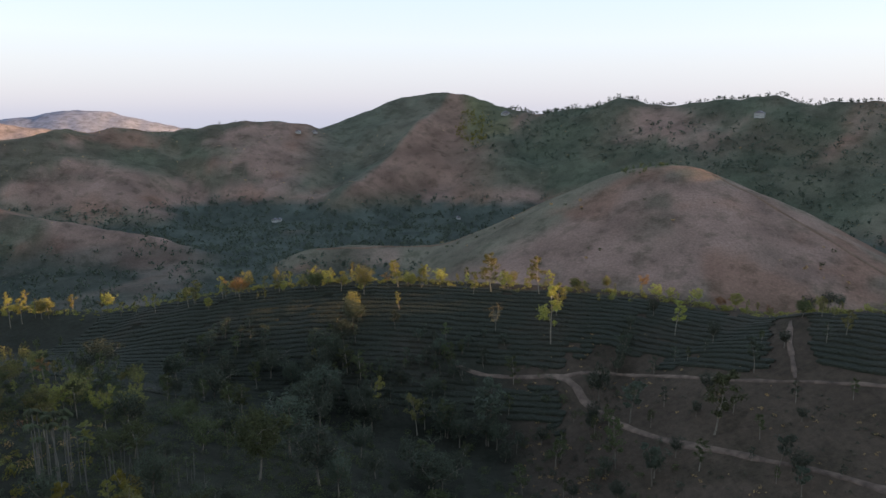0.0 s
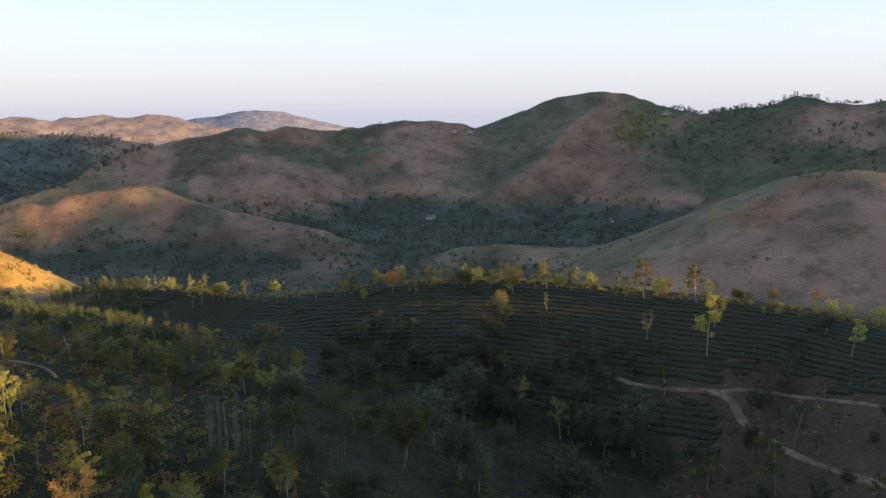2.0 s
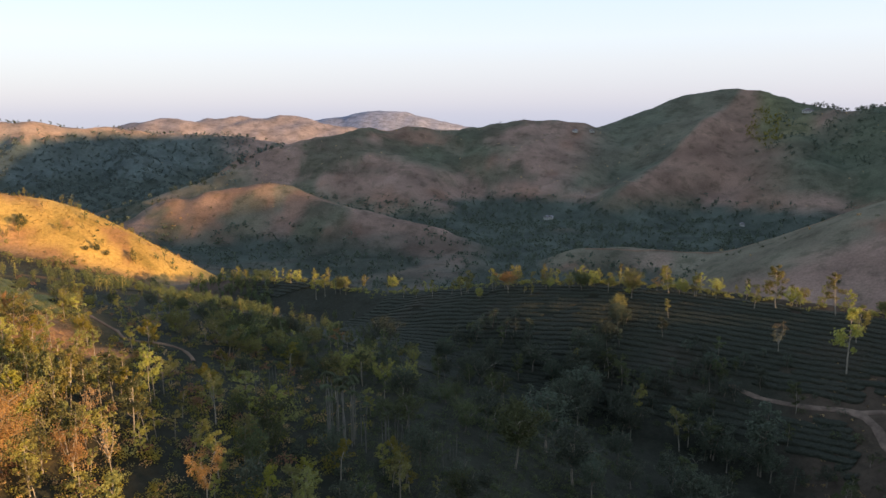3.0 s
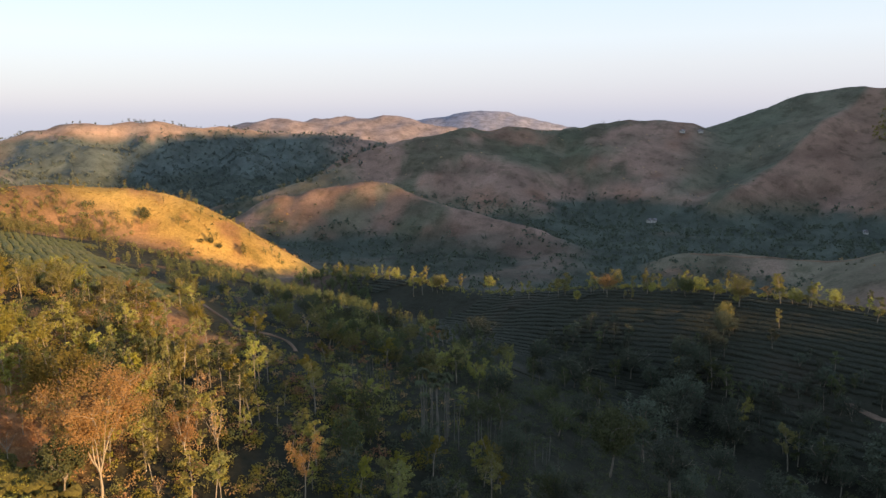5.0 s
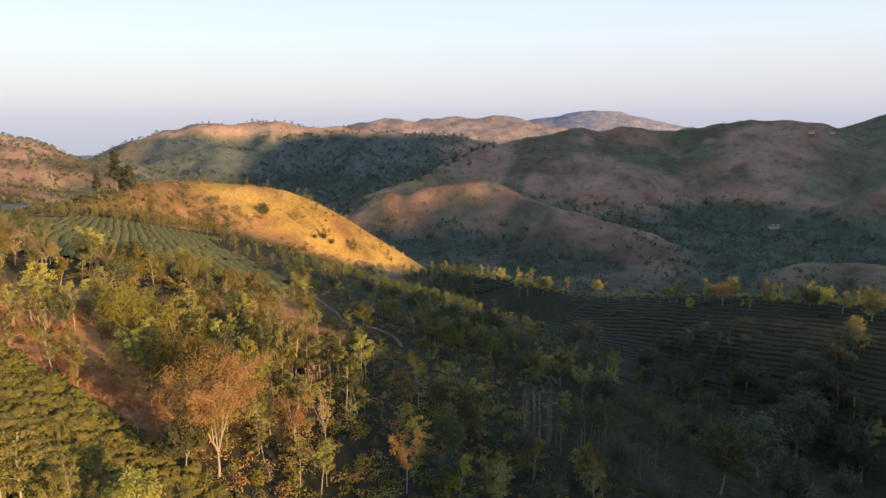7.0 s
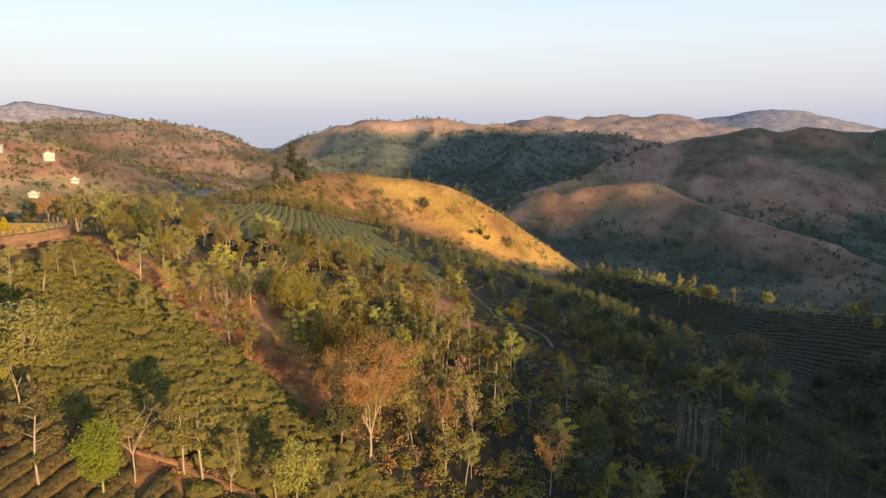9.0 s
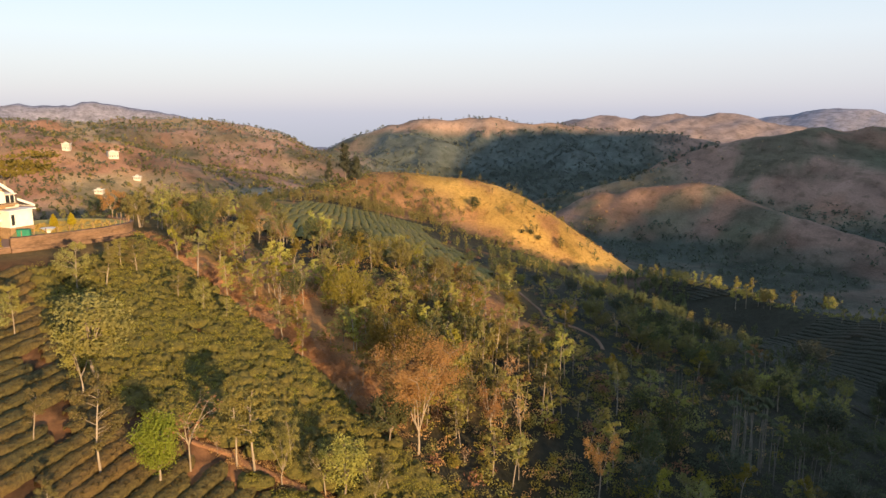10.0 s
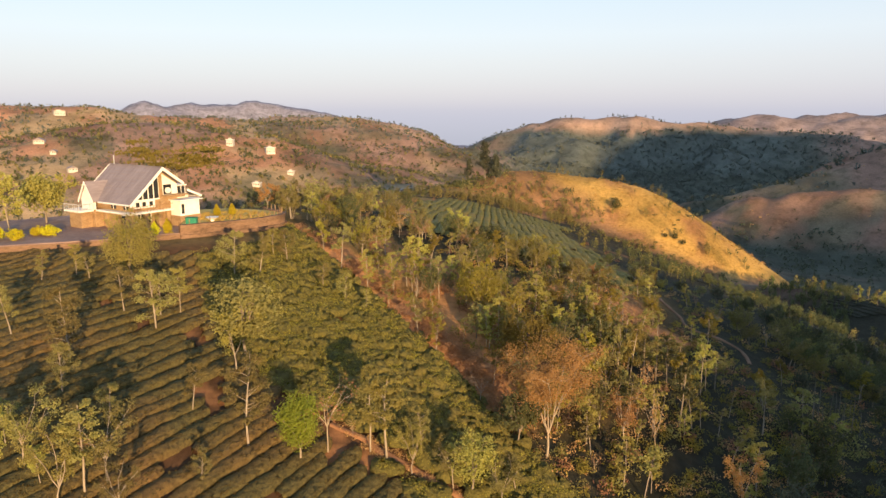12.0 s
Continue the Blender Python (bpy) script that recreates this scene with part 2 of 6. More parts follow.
def cover_colour(x, y, z):
    """What grows or lies on the ground there, as a base colour; some haze and shade painted in."""
    r = np.hypot(x, y)
    brown, olive, gold = np.array([0.30, 0.19, 0.14]), np.array([0.18, 0.15, 0.10]), np.array([0.46, 0.285, 0.08])
    red, wood, tea = np.array([0.50, 0.25, 0.11]), np.array([0.085, 0.094, 0.072]), np.array([0.042, 0.04, 0.027])

    def mix(c, new_c, m):
        return c * (1 - m[:, None]) + new_c * m[:, None]
    a, b = fbm(x, y, 120, 5), fbm(x + 500, y - 300, 45, 5)
    az = np.degrees(np.arctan2(-x, y))
    c = mix(np.tile(brown, (len(x), 1)), olive, smooth(-0.15, 0.35, a))
    c = mix(c, np.array([0.27, 0.15, 0.10]), 0.8 * smooth(0.1, 0.5, b))
    c = mix(c, np.array([0.09, 0.095, 0.058]), 0.75 * smooth(0.12, 0.4, fbm(x - 800, y, 65, 5)) * smooth(330, 400, r))
    # grassy flank of the mountain, darkened on one side of its spur as shade, brown face on the other
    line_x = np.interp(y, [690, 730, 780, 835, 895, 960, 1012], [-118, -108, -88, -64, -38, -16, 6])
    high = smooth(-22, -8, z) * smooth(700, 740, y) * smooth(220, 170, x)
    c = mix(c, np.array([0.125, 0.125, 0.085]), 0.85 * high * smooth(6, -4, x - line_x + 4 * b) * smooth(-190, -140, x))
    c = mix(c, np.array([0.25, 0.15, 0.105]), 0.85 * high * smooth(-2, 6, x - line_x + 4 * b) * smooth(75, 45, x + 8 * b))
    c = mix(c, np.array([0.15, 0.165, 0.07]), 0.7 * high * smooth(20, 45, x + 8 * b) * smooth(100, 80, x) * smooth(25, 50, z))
    # tan tops of the far range, woods below: sunlight above, hazy shade beneath painted in
    tan = smooth(20, 38, z + 10 * a) * smooth(800, 950, r) * smooth(30, 36, az)
    c = mix(c, np.array([0.38, 0.26, 0.19]), 0.85 * tan)
    c = mix(c, np.array([0.115, 0.13, 0.112]), smooth(0.1, 0.5, 1 - tan + 0.3 * a) * smooth(850, 950, r) * smooth(36, 42, az) * smooth(66, 60, az))
    c = mix(c, np.array([0.10, 0.108, 0.068]), 0.85 * smooth(0, 6, -az) * smooth(540, 600, y) * smooth(-0.8, -0.2, a))
    # red and ochre earth on the inhabited hillside
    ochre = smooth(64, 70, az) * smooth(330, 400, r)
    c = mix(c, mix(np.tile(np.array([0.37, 0.265, 0.15]), (len(x), 1)), np.array([0.39, 0.21, 0.125]), smooth(-0.1, 0.3, b)), ochre * smooth(-0.25, 0.1, fbm(x, y + 200, 90, 4)))
    # distance haze painted on: paler, then bluish beyond about 2 km
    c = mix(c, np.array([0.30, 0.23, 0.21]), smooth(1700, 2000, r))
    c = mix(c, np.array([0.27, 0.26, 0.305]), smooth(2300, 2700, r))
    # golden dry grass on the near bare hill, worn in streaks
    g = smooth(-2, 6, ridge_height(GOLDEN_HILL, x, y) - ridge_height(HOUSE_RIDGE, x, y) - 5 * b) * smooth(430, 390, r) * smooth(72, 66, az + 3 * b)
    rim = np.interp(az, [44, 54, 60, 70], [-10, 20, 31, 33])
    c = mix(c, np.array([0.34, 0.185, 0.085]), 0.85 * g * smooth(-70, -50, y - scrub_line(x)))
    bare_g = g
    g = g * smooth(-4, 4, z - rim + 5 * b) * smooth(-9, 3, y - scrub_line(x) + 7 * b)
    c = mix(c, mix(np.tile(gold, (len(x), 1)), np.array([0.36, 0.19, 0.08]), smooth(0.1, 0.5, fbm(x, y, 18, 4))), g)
    # tea, soil and undergrowth near the camera
    near = np.maximum(smooth(330, 260, r), smooth(430, 390, r) * smooth(42, 47, az) * smooth(-20, -8, z)) * (1 - np.maximum(g, 0.8 * bare_g * smooth(-70, -50, y - scrub_line(x))))
    edge = np.abs(y - np.interp(x, [-125, -110, -86, -73, -63, -52], [20, 24, 31, 34, 35, 37])) * 0.8
    band = np.min(np.hypot(x[:, None] - EARTH_BAND[None, :, 0], y[:, None] - EARTH_BAND[None, :, 1]), axis=1) if len(x) else x
    bare = np.maximum(0.7 * smooth(0.42, 0.7, b) * smooth(48, 55, az), smooth(2.4, 0.6, edge - 2.2 * fbm(x, y, 7, 3) - 2.0 * smooth(12, 4, np.abs(x + 71))) * smooth(125, 118, r) * smooth(50, 55, az) * smooth(-59, -66, x))
    bare = np.maximum(bare, smooth(3.6, 1.2, band - 2.5 * fbm(x, y, 8, 3)))
    u = mix(np.tile(tea, (len(x), 1)), np.array([0.20, 0.135, 0.055]), smooth(-0.5, 0.2, fbm(x - 60, y, 25, 4)) * smooth(23, 33, z) * smooth(45, 54, az) * smooth(-58, -66, x))
    garden = smooth(1, -3, y - np.interp(x, [-125, -110, -86, -73, -63, -52], [20, 22, 28, 31, 33, 35])) * smooth(108, 102, r) * smooth(45, 52, az)
    u = mix(u, np.array([0.11, 0.06, 0.032]), garden)
    for sx_, sy_ in ((-82, 3.2), (-80, 4.6), (-70, 4.2), (-71.5, 3.4), (-88, 15), (-84, 21), (-76, -3), (-90, -6), (-64, -7), (-61, 14.5), (-63.5, 15.6), (-59, 17.5)):
        u = mix(u, np.array([0.30, 0.15, 0.07]), smooth(1.7, 0.7, np.hypot(x - sx_, y - sy_) + 0.6 * fbm(x, y, 3, 2)))
    u = mix(u, np.array([0.088, 0.062, 0.042]), smooth(10, 22, x) * (1 - garden))
    c = mix(c, mix(u, red, bare), near)
    # woods on the low ground
    foot = smooth(16, 22, az) * smooth(52, 47, az) * smooth(560, 510, r) * smooth(330, 360, r) * smooth(-37, -31, z)  # bare foot of the spur hill
    c = mix(c, np.array([0.165, 0.11, 0.082]), 0.8 * foot * smooth(-14, -24, z))
    low = smooth(-22, -29, z + 6 * a) * smooth(1700, 1200, r) * (1 - foot)
    c = mix(c, wood, low)
    # dark plantation low on the spur hill's face
    c = mix(c, np.array([0.06, 0.066, 0.048]), 0.85 * smooth(1.15, 0.85, np.hypot((x + 240) / 44, (y - 434) / 38) + 0.25 * b))
    return c


def build_ground():
    inner = np.concatenate([np.arange(-45, 115, 0.3), np.arange(115, 315, 2.0)])
    ang = np.radians(inner)
    rad = np.concatenate([[0.02, 4, 9, 15], 22 * (4950 / 22) ** np.linspace(0, 1, 360)])
    A, R = np.meshgrid(ang, rad)
    X, Y = (-np.sin(A) * R).ravel(), (np.cos(A) * R).ravel()
    Z = ground_z(X, Y)
    na, nr = len(ang), len(rad)
    i, j = np.meshgrid(np.arange(nr - 1), np.arange(na), indexing="ij")
    j2 = (j + 1) % na
    F = np.stack([i * na + j, i * na + j2, (i + 1) * na + j2, (i + 1) * na + j], -1).reshape(-1, 4)[:, ::-1]
    ob = mesh_object("ground", np.stack([X, Y, Z], 1), F, ground_material())
    col = np.ones((len(X), 4), np.float32)
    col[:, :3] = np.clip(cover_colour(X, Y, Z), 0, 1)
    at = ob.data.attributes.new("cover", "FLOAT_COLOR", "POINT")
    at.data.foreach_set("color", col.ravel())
    tagged(ob, "rolling hills of dry grass, tea, red soil and woods", "ground", kind="structure")
    return ob


ground = build_ground()


# ---- plants: materials ----
def leaf_material(name, dark, light):
    m, n, l, p = shader(name)
    geo, info = n.new("ShaderNodeNewGeometry"), n.new("ShaderNodeObjectInfo")
    mixc = n.new("ShaderNodeMix")
    mixc.data_type = "RGBA"
    mixc.inputs[6].default_value, mixc.inputs[7].default_value = (*dark, 1), (*light, 1)
    part_way = n.new("ShaderNodeMapRange")
    part_way.inputs[3].default_value, part_way.inputs[4].default_value = 0.22, 0.78
    l.new(geo.outputs["Random Per Island"], part_way.inputs[0])
    l.new(part_way.outputs[0], mixc.inputs[0])
    hsv = n.new("ShaderNodeHueSaturation")
    mr = n.new("ShaderNodeMapRange")
    mr.inputs[3].default_value, mr.inputs[4].default_value = 0.485, 0.525
    mv = n.new("ShaderNodeMapRange")
    mv.inputs[3].default_value, mv.inputs[4].default_value = 0.7, 1.3
    l.new(info.outputs["Random"], mr.inputs[0])
    l.new(info.outputs["Random"], mv.inputs[0])
    l.new(mr.outputs[0], hsv.inputs["Hue"])
    l.new(mv.outputs[0], hsv.inputs["Value"])
    l.new(mixc.outputs[2], hsv.inputs["Color"])
    l.new(hsv.outputs[0], p.inputs["Base Color"])
    p.inputs["Roughness"].default_value = 0.7
    p.inputs["Specular IOR Level"].default_value = 0.25
    tr = n.new("ShaderNodeBsdfTranslucent")
    l.new(hsv.outputs[0], tr.inputs["Color"])
    mx = n.new("ShaderNodeMixShader")
    mx.inputs[0].default_value = 0.36
    l.new(p.outputs[0], mx.inputs[1])
    l.new(tr.outputs[0], mx.inputs[2])
    l.new(mx.outputs[0], n["Material Output"].inputs["Surface"])
    return m


def rough_material(name, a, b, scale=3.0, rough=0.85, bump=0.3, dist=0.05, stretch=(1, 1, 1), metal=0.0):
    """A mottled matt surface between two colours."""
    m, n, l, p = shader(name)
    tc = n.new("ShaderNodeTexCoord")
    mp = n.new("ShaderNodeMapping")
    mp.inputs["Scale"].default_value = stretch
    l.new(tc.outputs["Object"], mp.inputs["Vector"])
    t1, t2 = n.new("ShaderNodeTexNoise"), n.new("ShaderNodeTexNoise")
    t1.inputs["Scale"].default_value, t1.inputs["Detail"].default_value = scale, 8
    t2.inputs["Scale"].default_value, t2.inputs["Detail"].default_value = scale * 0.15, 4
    l.new(mp.outputs[0], t1.inputs["Vector"])
    l.new(mp.outputs[0], t2.inputs["Vector"])
    add = n.new("ShaderNodeMath")
    add.operation = "ADD"
    l.new(t1.outputs["Fac"], add.inputs[0])
    l.new(t2.outputs["Fac"], add.inputs[1])
    mr = n.new("ShaderNodeMapRange")
    mr.inputs[1].default_value, mr.inputs[2].default_value = 0.7, 1.3
    l.new(add.outputs[0], mr.inputs[0])
    mixc = n.new("ShaderNodeMix")
    mixc.data_type = "RGBA"
    mixc.inputs[6].default_value, mixc.inputs[7].default_value = (*a, 1), (*b, 1)
    l.new(mr.outputs[0], mixc.inputs[0])
    l.new(mixc.outputs[2], p.inputs["Base Color"])
    p.inputs["Roughness"].default_value, p.inputs["Metallic"].default_value = rough, metal
    p.inputs["Specular IOR Level"].default_value = 0.2
    if bump:
        b_ = n.new("ShaderNodeBump")
        b_.inputs["Strength"].default_value, b_.inputs["Distance"].default_value = bump, dist
        l.new(t1.outputs["Fac"], b_.inputs["Height"])
        l.new(b_.outputs[0], p.inputs["Normal"])
    return m


LEAF_OAK = leaf_material("oak leaves", (0.14, 0.135, 0.045), (0.36, 0.30, 0.11))
LEAF_GREEN = leaf_material("green leaves", (0.07, 0.078, 0.032), (0.16, 0.165, 0.07))
# leaves for trees standing in shade, the dulling put into the colour
LEAF_SHADE = leaf_material("grey-green leaves toned for shade", (0.07, 0.08, 0.055), (0.14, 0.15, 0.10))
LEAF_BRIGHT = leaf_material("fresh leaves", (0.21, 0.29, 0.03), (0.38, 0.45, 0.065))
LEAF_RUST = leaf_material("rusty leaves", (0.27, 0.13, 0.05), (0.42, 0.22, 0.095))
# yellow leaves, brightened further for the sunlit crowns on the crest
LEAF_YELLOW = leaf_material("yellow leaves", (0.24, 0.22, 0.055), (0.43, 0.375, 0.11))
LEAF_PALM = leaf_material("palm fronds", (0.075, 0.085, 0.045), (0.17, 0.17, 0.09))
LEAF_DARK = leaf_material("dark foliage", (0.056, 0.062, 0.042), (0.125, 0.13, 0.082))
# slightly paler than the dark foliage, haze over far woods mixed in
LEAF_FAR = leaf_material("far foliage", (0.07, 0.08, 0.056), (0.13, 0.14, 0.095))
LEAF_DRY = leaf_material("dry scrub", (0.37, 0.195, 0.09), (0.55, 0.33, 0.17))
LEAF_STRAW = leaf_material("dry grass", (0.38, 0.24, 0.065), (0.53, 0.35, 0.11))
LEAF_FLUSH = leaf_material("tea flush", (0.07, 0.055, 0.018), (0.21, 0.165, 0.05))
LEAF_TEA = leaf_material("tea leaves", (0.17, 0.145, 0.025), (0.35, 0.28, 0.055))
# bluish for the far range: haze and shade mixed into the leaf colour
LEAF_HAZED = leaf_material("hazed range foliage", (0.10, 0.115, 0.10), (0.16, 0.18, 0.15))
BARK_PALE = rough_material("pale bark", (0.24, 0.195, 0.145), (0.46, 0.385, 0.29), 6, stretch=(1, 1, 0.2))
BARK_PALM = rough_material("palm bark", (0.12, 0.11, 0.09), (0.26, 0.23, 0.19), 5, stretch=(1, 1, 3))
BARK_GREY = rough_material("grey bark", (0.16, 0.13, 0.10), (0.34, 0.28, 0.21), 6, stretch=(1, 1, 0.2))


# ---- plants: shapes ----
def tube(points, radii, sides=6):
    """A tapered tube along points: vertices and quads."""
    p = np.array(points, float)
    d = np.gradient(p, axis=0)
    d /= np.linalg.norm(d, axis=1)[:, None] + 1e-9
    ref = np.where(np.abs(d[:, 2:3]) > 0.9, np.array([[1.0, 0, 0]]), np.array([[0, 0, 1.0]]))
    a = np.cross(d, ref)
    a /= np.linalg.norm(a, axis=1)[:, None] + 1e-9
    b = np.cross(d, a)
    th = np.arange(sides) * 2 * np.pi / sides
    r = np.asarray(radii, float)[:, None, None]
    v = p[:, None] + r * (a[:, None] * np.cos(th)[None, :, None] + b[:, None] * np.sin(th)[None, :, None])
    i, j = np.meshgrid(np.arange(len(p) - 1), np.arange(sides), indexing="ij")
    k = (j + 1) % sides
    f = np.stack([i * sides + j, i * sides + k, (i + 1) * sides + k, (i + 1) * sides + j], -1).reshape(-1, 4)
    return v.reshape(-1, 3), f


def joined(pieces):
    vs, fs, n = [], [], 0
    for v, f in pieces:
        vs.append(v)
        fs.append(f + n)
        n += len(v)
    return np.vstack(vs), np.vstack(fs)


def leaves(centres, sizes, rng, flat=0.0, out=None, loose=0.55):
    """Pointed leaf sprays (one bent rhomb each) at the centres. out: the ways the sprays face, roughly."""
    c = np.asarray(centres, float)
    n = len(c)
    s = np.broadcast_to(np.asarray(sizes, float), (n,))[:, None]
    if out is None:
        u = rng.normal(size=(n, 3))
        u[:, 2] *= 1 - flat
        u /= np.linalg.norm(u, axis=1)[:, None]
        w = rng.normal(size=(n, 3))
        w[:, 2] *= 1 - flat
        w = np.cross(u, np.cross(w, u))
    else:
        face = out / (np.linalg.norm(out, axis=1)[:, None] + 1e-9) + rng.normal(size=(n, 3)) * loose
        face /= np.linalg.norm(face, axis=1)[:, None] + 1e-9
        u = np.cross(face, rng.normal(size=(n, 3)))
        u /= np.linalg.norm(u, axis=1)[:, None] + 1e-9
        w = np.cross(face, u)
    w /= np.linalg.norm(w, axis=1)[:, None] + 1e-9
    k = rng.uniform(0.6, 1.15, (n, 1))
    nrm = np.cross(u, w) * s * 0.15
    v = np.stack([c - u * s * 0.55 * k - nrm, c + w * s * 0.4 + nrm, c + u * s * 0.55 * k - nrm, c - w * s * 0.4 + nrm], 1).reshape(-1, 3)
    return v, np.arange(4 * n).reshape(n, 4)


def limb(start, way, length, rng, steps=5, droop=0.0, wobble=0.18):
    p, d, rows = np.array(start, float), np.array(way, float), []
    for i in range(steps):
        rows.append(p.copy())
        d = d + rng.normal(size=3) * wobble + np.array([0, 0, -droop])
        d /= np.linalg.norm(d)
        p = p + d * length / (steps - 1)
    return np.array(rows)


def oak_shape(rng, full=1.0, n_leaf=560, lean=0.03, leaf=0.31):
    """A slim plantation tree, 8 m: straight pole, short limbs that end in leafy clumps, gaps between them."""
    h = 8.0
    trunk = limb((0, 0, 0), (rng.normal() * lean, rng.normal() * lean, 1), h * 0.96, rng, 8, wobble=0.04)
    pieces = [tube(trunk, np.linspace(0.10, 0.02, 8), 6)]
    cs, ways = [], []
    low = rng.uniform(0.22, 0.42)
    k = int(17 * full)
    for i in range(k):
        u = low + (0.98 - low) * (i + rng.rand() * 0.8) / k
        at = np.array([np.interp(u * 7, range(8), trunk[:, c]) for c in range(3)])
        a = rng.uniform(0, 6.283)
        reach = (1.5 * math.sin(math.pi * min(1, (u - low) / (1 - low) * 0.8 + 0.2)) ** 0.7 + 0.2) * rng.uniform(0.45, 1.15) * full
        b = limb(at, (math.cos(a), math.sin(a), rng.uniform(0.3, 1.0)), reach, rng, 4)
        pieces.append(tube(b, np.linspace(0.032, 0.009, 4), 3))
        per = max(6, int(n_leaf / k))
        tip = np.repeat(b[[2, 3, 3]], (per + 2) // 3, axis=0)[:per]
        d = rng.normal(size=(per, 3))
        d /= np.linalg.norm(d, axis=1)[:, None]
        cs.append(tip + d * rng.uniform(0.35, 1.0, (per, 1)) * np.array([1, 1, 0.75]) * (0.26 + 0.2 * reach))
        ways.append(d + 0.5 * (tip - at) / (reach + 0.2) + np.array([0, 0, 0.25]))
    cs = np.vstack(cs)
    return joined(pieces), leaves(cs, leaf * rng.uniform(0.65, 1.35, len(cs)), rng, out=np.vstack(ways))


def broad_shape(rng, h=8.0, spread=3.2, forks=5, n_leaf=1500, bole=0.33, size=0.34, leaf_spread=0.3, thin=0.8, ball=0, clear=0.0):
    """A spreading tree: forked trunk, two orders of limbs, clumped crown."""
    pieces, tips = [], []
    base = limb((0, 0, 0), (rng.normal() * 0.06, rng.normal() * 0.06, 1), h * bole, rng, 5, wobble=0.05)
    pieces.append(tube(base, np.linspace(0.025 * h, 0.015 * h, 5) * thin, 6))
    for i in range(forks):
        a = i * 6.283 / forks + rng.uniform(-0.4, 0.4)
        out_ = rng.uniform(0.35, 1.0) * spread / (h * (1 - bole))
        b = limb(base[-1], (math.cos(a) * out_, math.sin(a) * out_, 1), h * (1 - bole) * rng.uniform(0.7, 0.98), rng, 6, wobble=0.14)
        pieces.append(tube(b, np.linspace(0.015 * h, 0.004 * h, 6) * thin, 4))
        for j in range(6):
            k = rng.randint(3 if clear else 1, 6)
            a2 = a + rng.uniform(-1.6, 1.6)
            c = limb(b[k], (math.cos(a2), math.sin(a2), rng.uniform(0.1, 0.9)), spread * rng.uniform(0.3, 0.62), rng, 4, wobble=0.25)
            pieces.append(tube(c, np.linspace(0.006 * h, 0.0015 * h, 4) * thin, 3))
            tips.append(c)
    cs, ways = [], []
    per = max(3, int(n_leaf / len(tips)))
    heart = np.array([0, 0, h * (max(bole, clear) + 1) / 2 - 0.1 * h])
    for c in tips:
        tip = np.repeat(c[[2, 3]], (per + 1) // 2, axis=0)[:per]
        d = rng.normal(size=(len(tip), 3))
        d /= np.linalg.norm(d, axis=1)[:, None]
        cs.append(tip + d * rng.uniform(0.3, 1.25, (len(tip), 1)) * leaf_spread * 1.7 * h / 8)
        ways.append(d + 0.9 * (tip - heart) / spread)
    if ball:  # closes the crown to a rounded, clumpy outline
        low = max(bole, clear)
        mid, half_h = h * (low + 1) / 2, h * (1 - low) / 2
        d = rng.normal(size=(ball, 3))
        d /= np.linalg.norm(d, axis=1)[:, None]
        d *= rng.uniform(0.6, 1.0, (ball, 1))
        mids = np.stack([d[:, 0] * spread * 0.85, d[:, 1] * spread * 0.85, mid + d[:, 2] * half_h * 0.95], 1)
        q, e = np.repeat(mids, 14, axis=0), rng.normal(size=(ball * 14, 3))
        cs.append(q + e * 0.05 * h)
        ways.append(0.5 * e + np.repeat(d, 14, axis=0) * 1.4)
    cs = np.vstack(cs)
    return joined(pieces), leaves(cs, size * rng.uniform(0.7, 1.25, len(cs)), rng, out=np.vstack(ways))


def palm_shape(rng):
    """An areca palm, 10 m: pale thin pole and a small tuft of arching fronds."""
    trunk = limb((0, 0, 0), (rng.normal() * 0.02, rng.normal() * 0.02, 1), 9.2, rng, 7, wobble=0.02)
    pieces = [tube(trunk, np.linspace(0.085, 0.055, 7), 6)]
    fr = []
    for i in range(9):
        a = i * 0.698 + rng.uniform(-0.2, 0.2)
        b = limb(trunk[-1], (math.cos(a), math.sin(a), rng.uniform(0.7, 1.9)), rng.uniform(0.55, 0.85), rng, 7, droop=0.42, wobble=0.05)
        fr.append(tube(b, np.linspace(0.03, 0.008, 7), 3))
        for t in np.linspace(0.8, 5.9, 14):
            q = np.array([np.interp(t, range(7), b[:, c]) for c in range(3)])
            side = np.array([-math.sin(a), math.cos(a), 0])
            for sg in (-1, 1):
                tip = q + (side * sg * 0.2 + np.array([math.cos(a), math.sin(a), 0]) * 0.15 + np.array([0, 0, -0.22])) * rng.uniform(0.8, 1.2)
                w = np.array([math.cos(a), math.sin(a), 0.1]) * 0.085
                fr.append((np.array([q - w, q + w, tip + w * 0.3, tip - w * 0.3]), np.array([[0, 1, 2, 3]])))
    return joined(pieces), joined(fr)


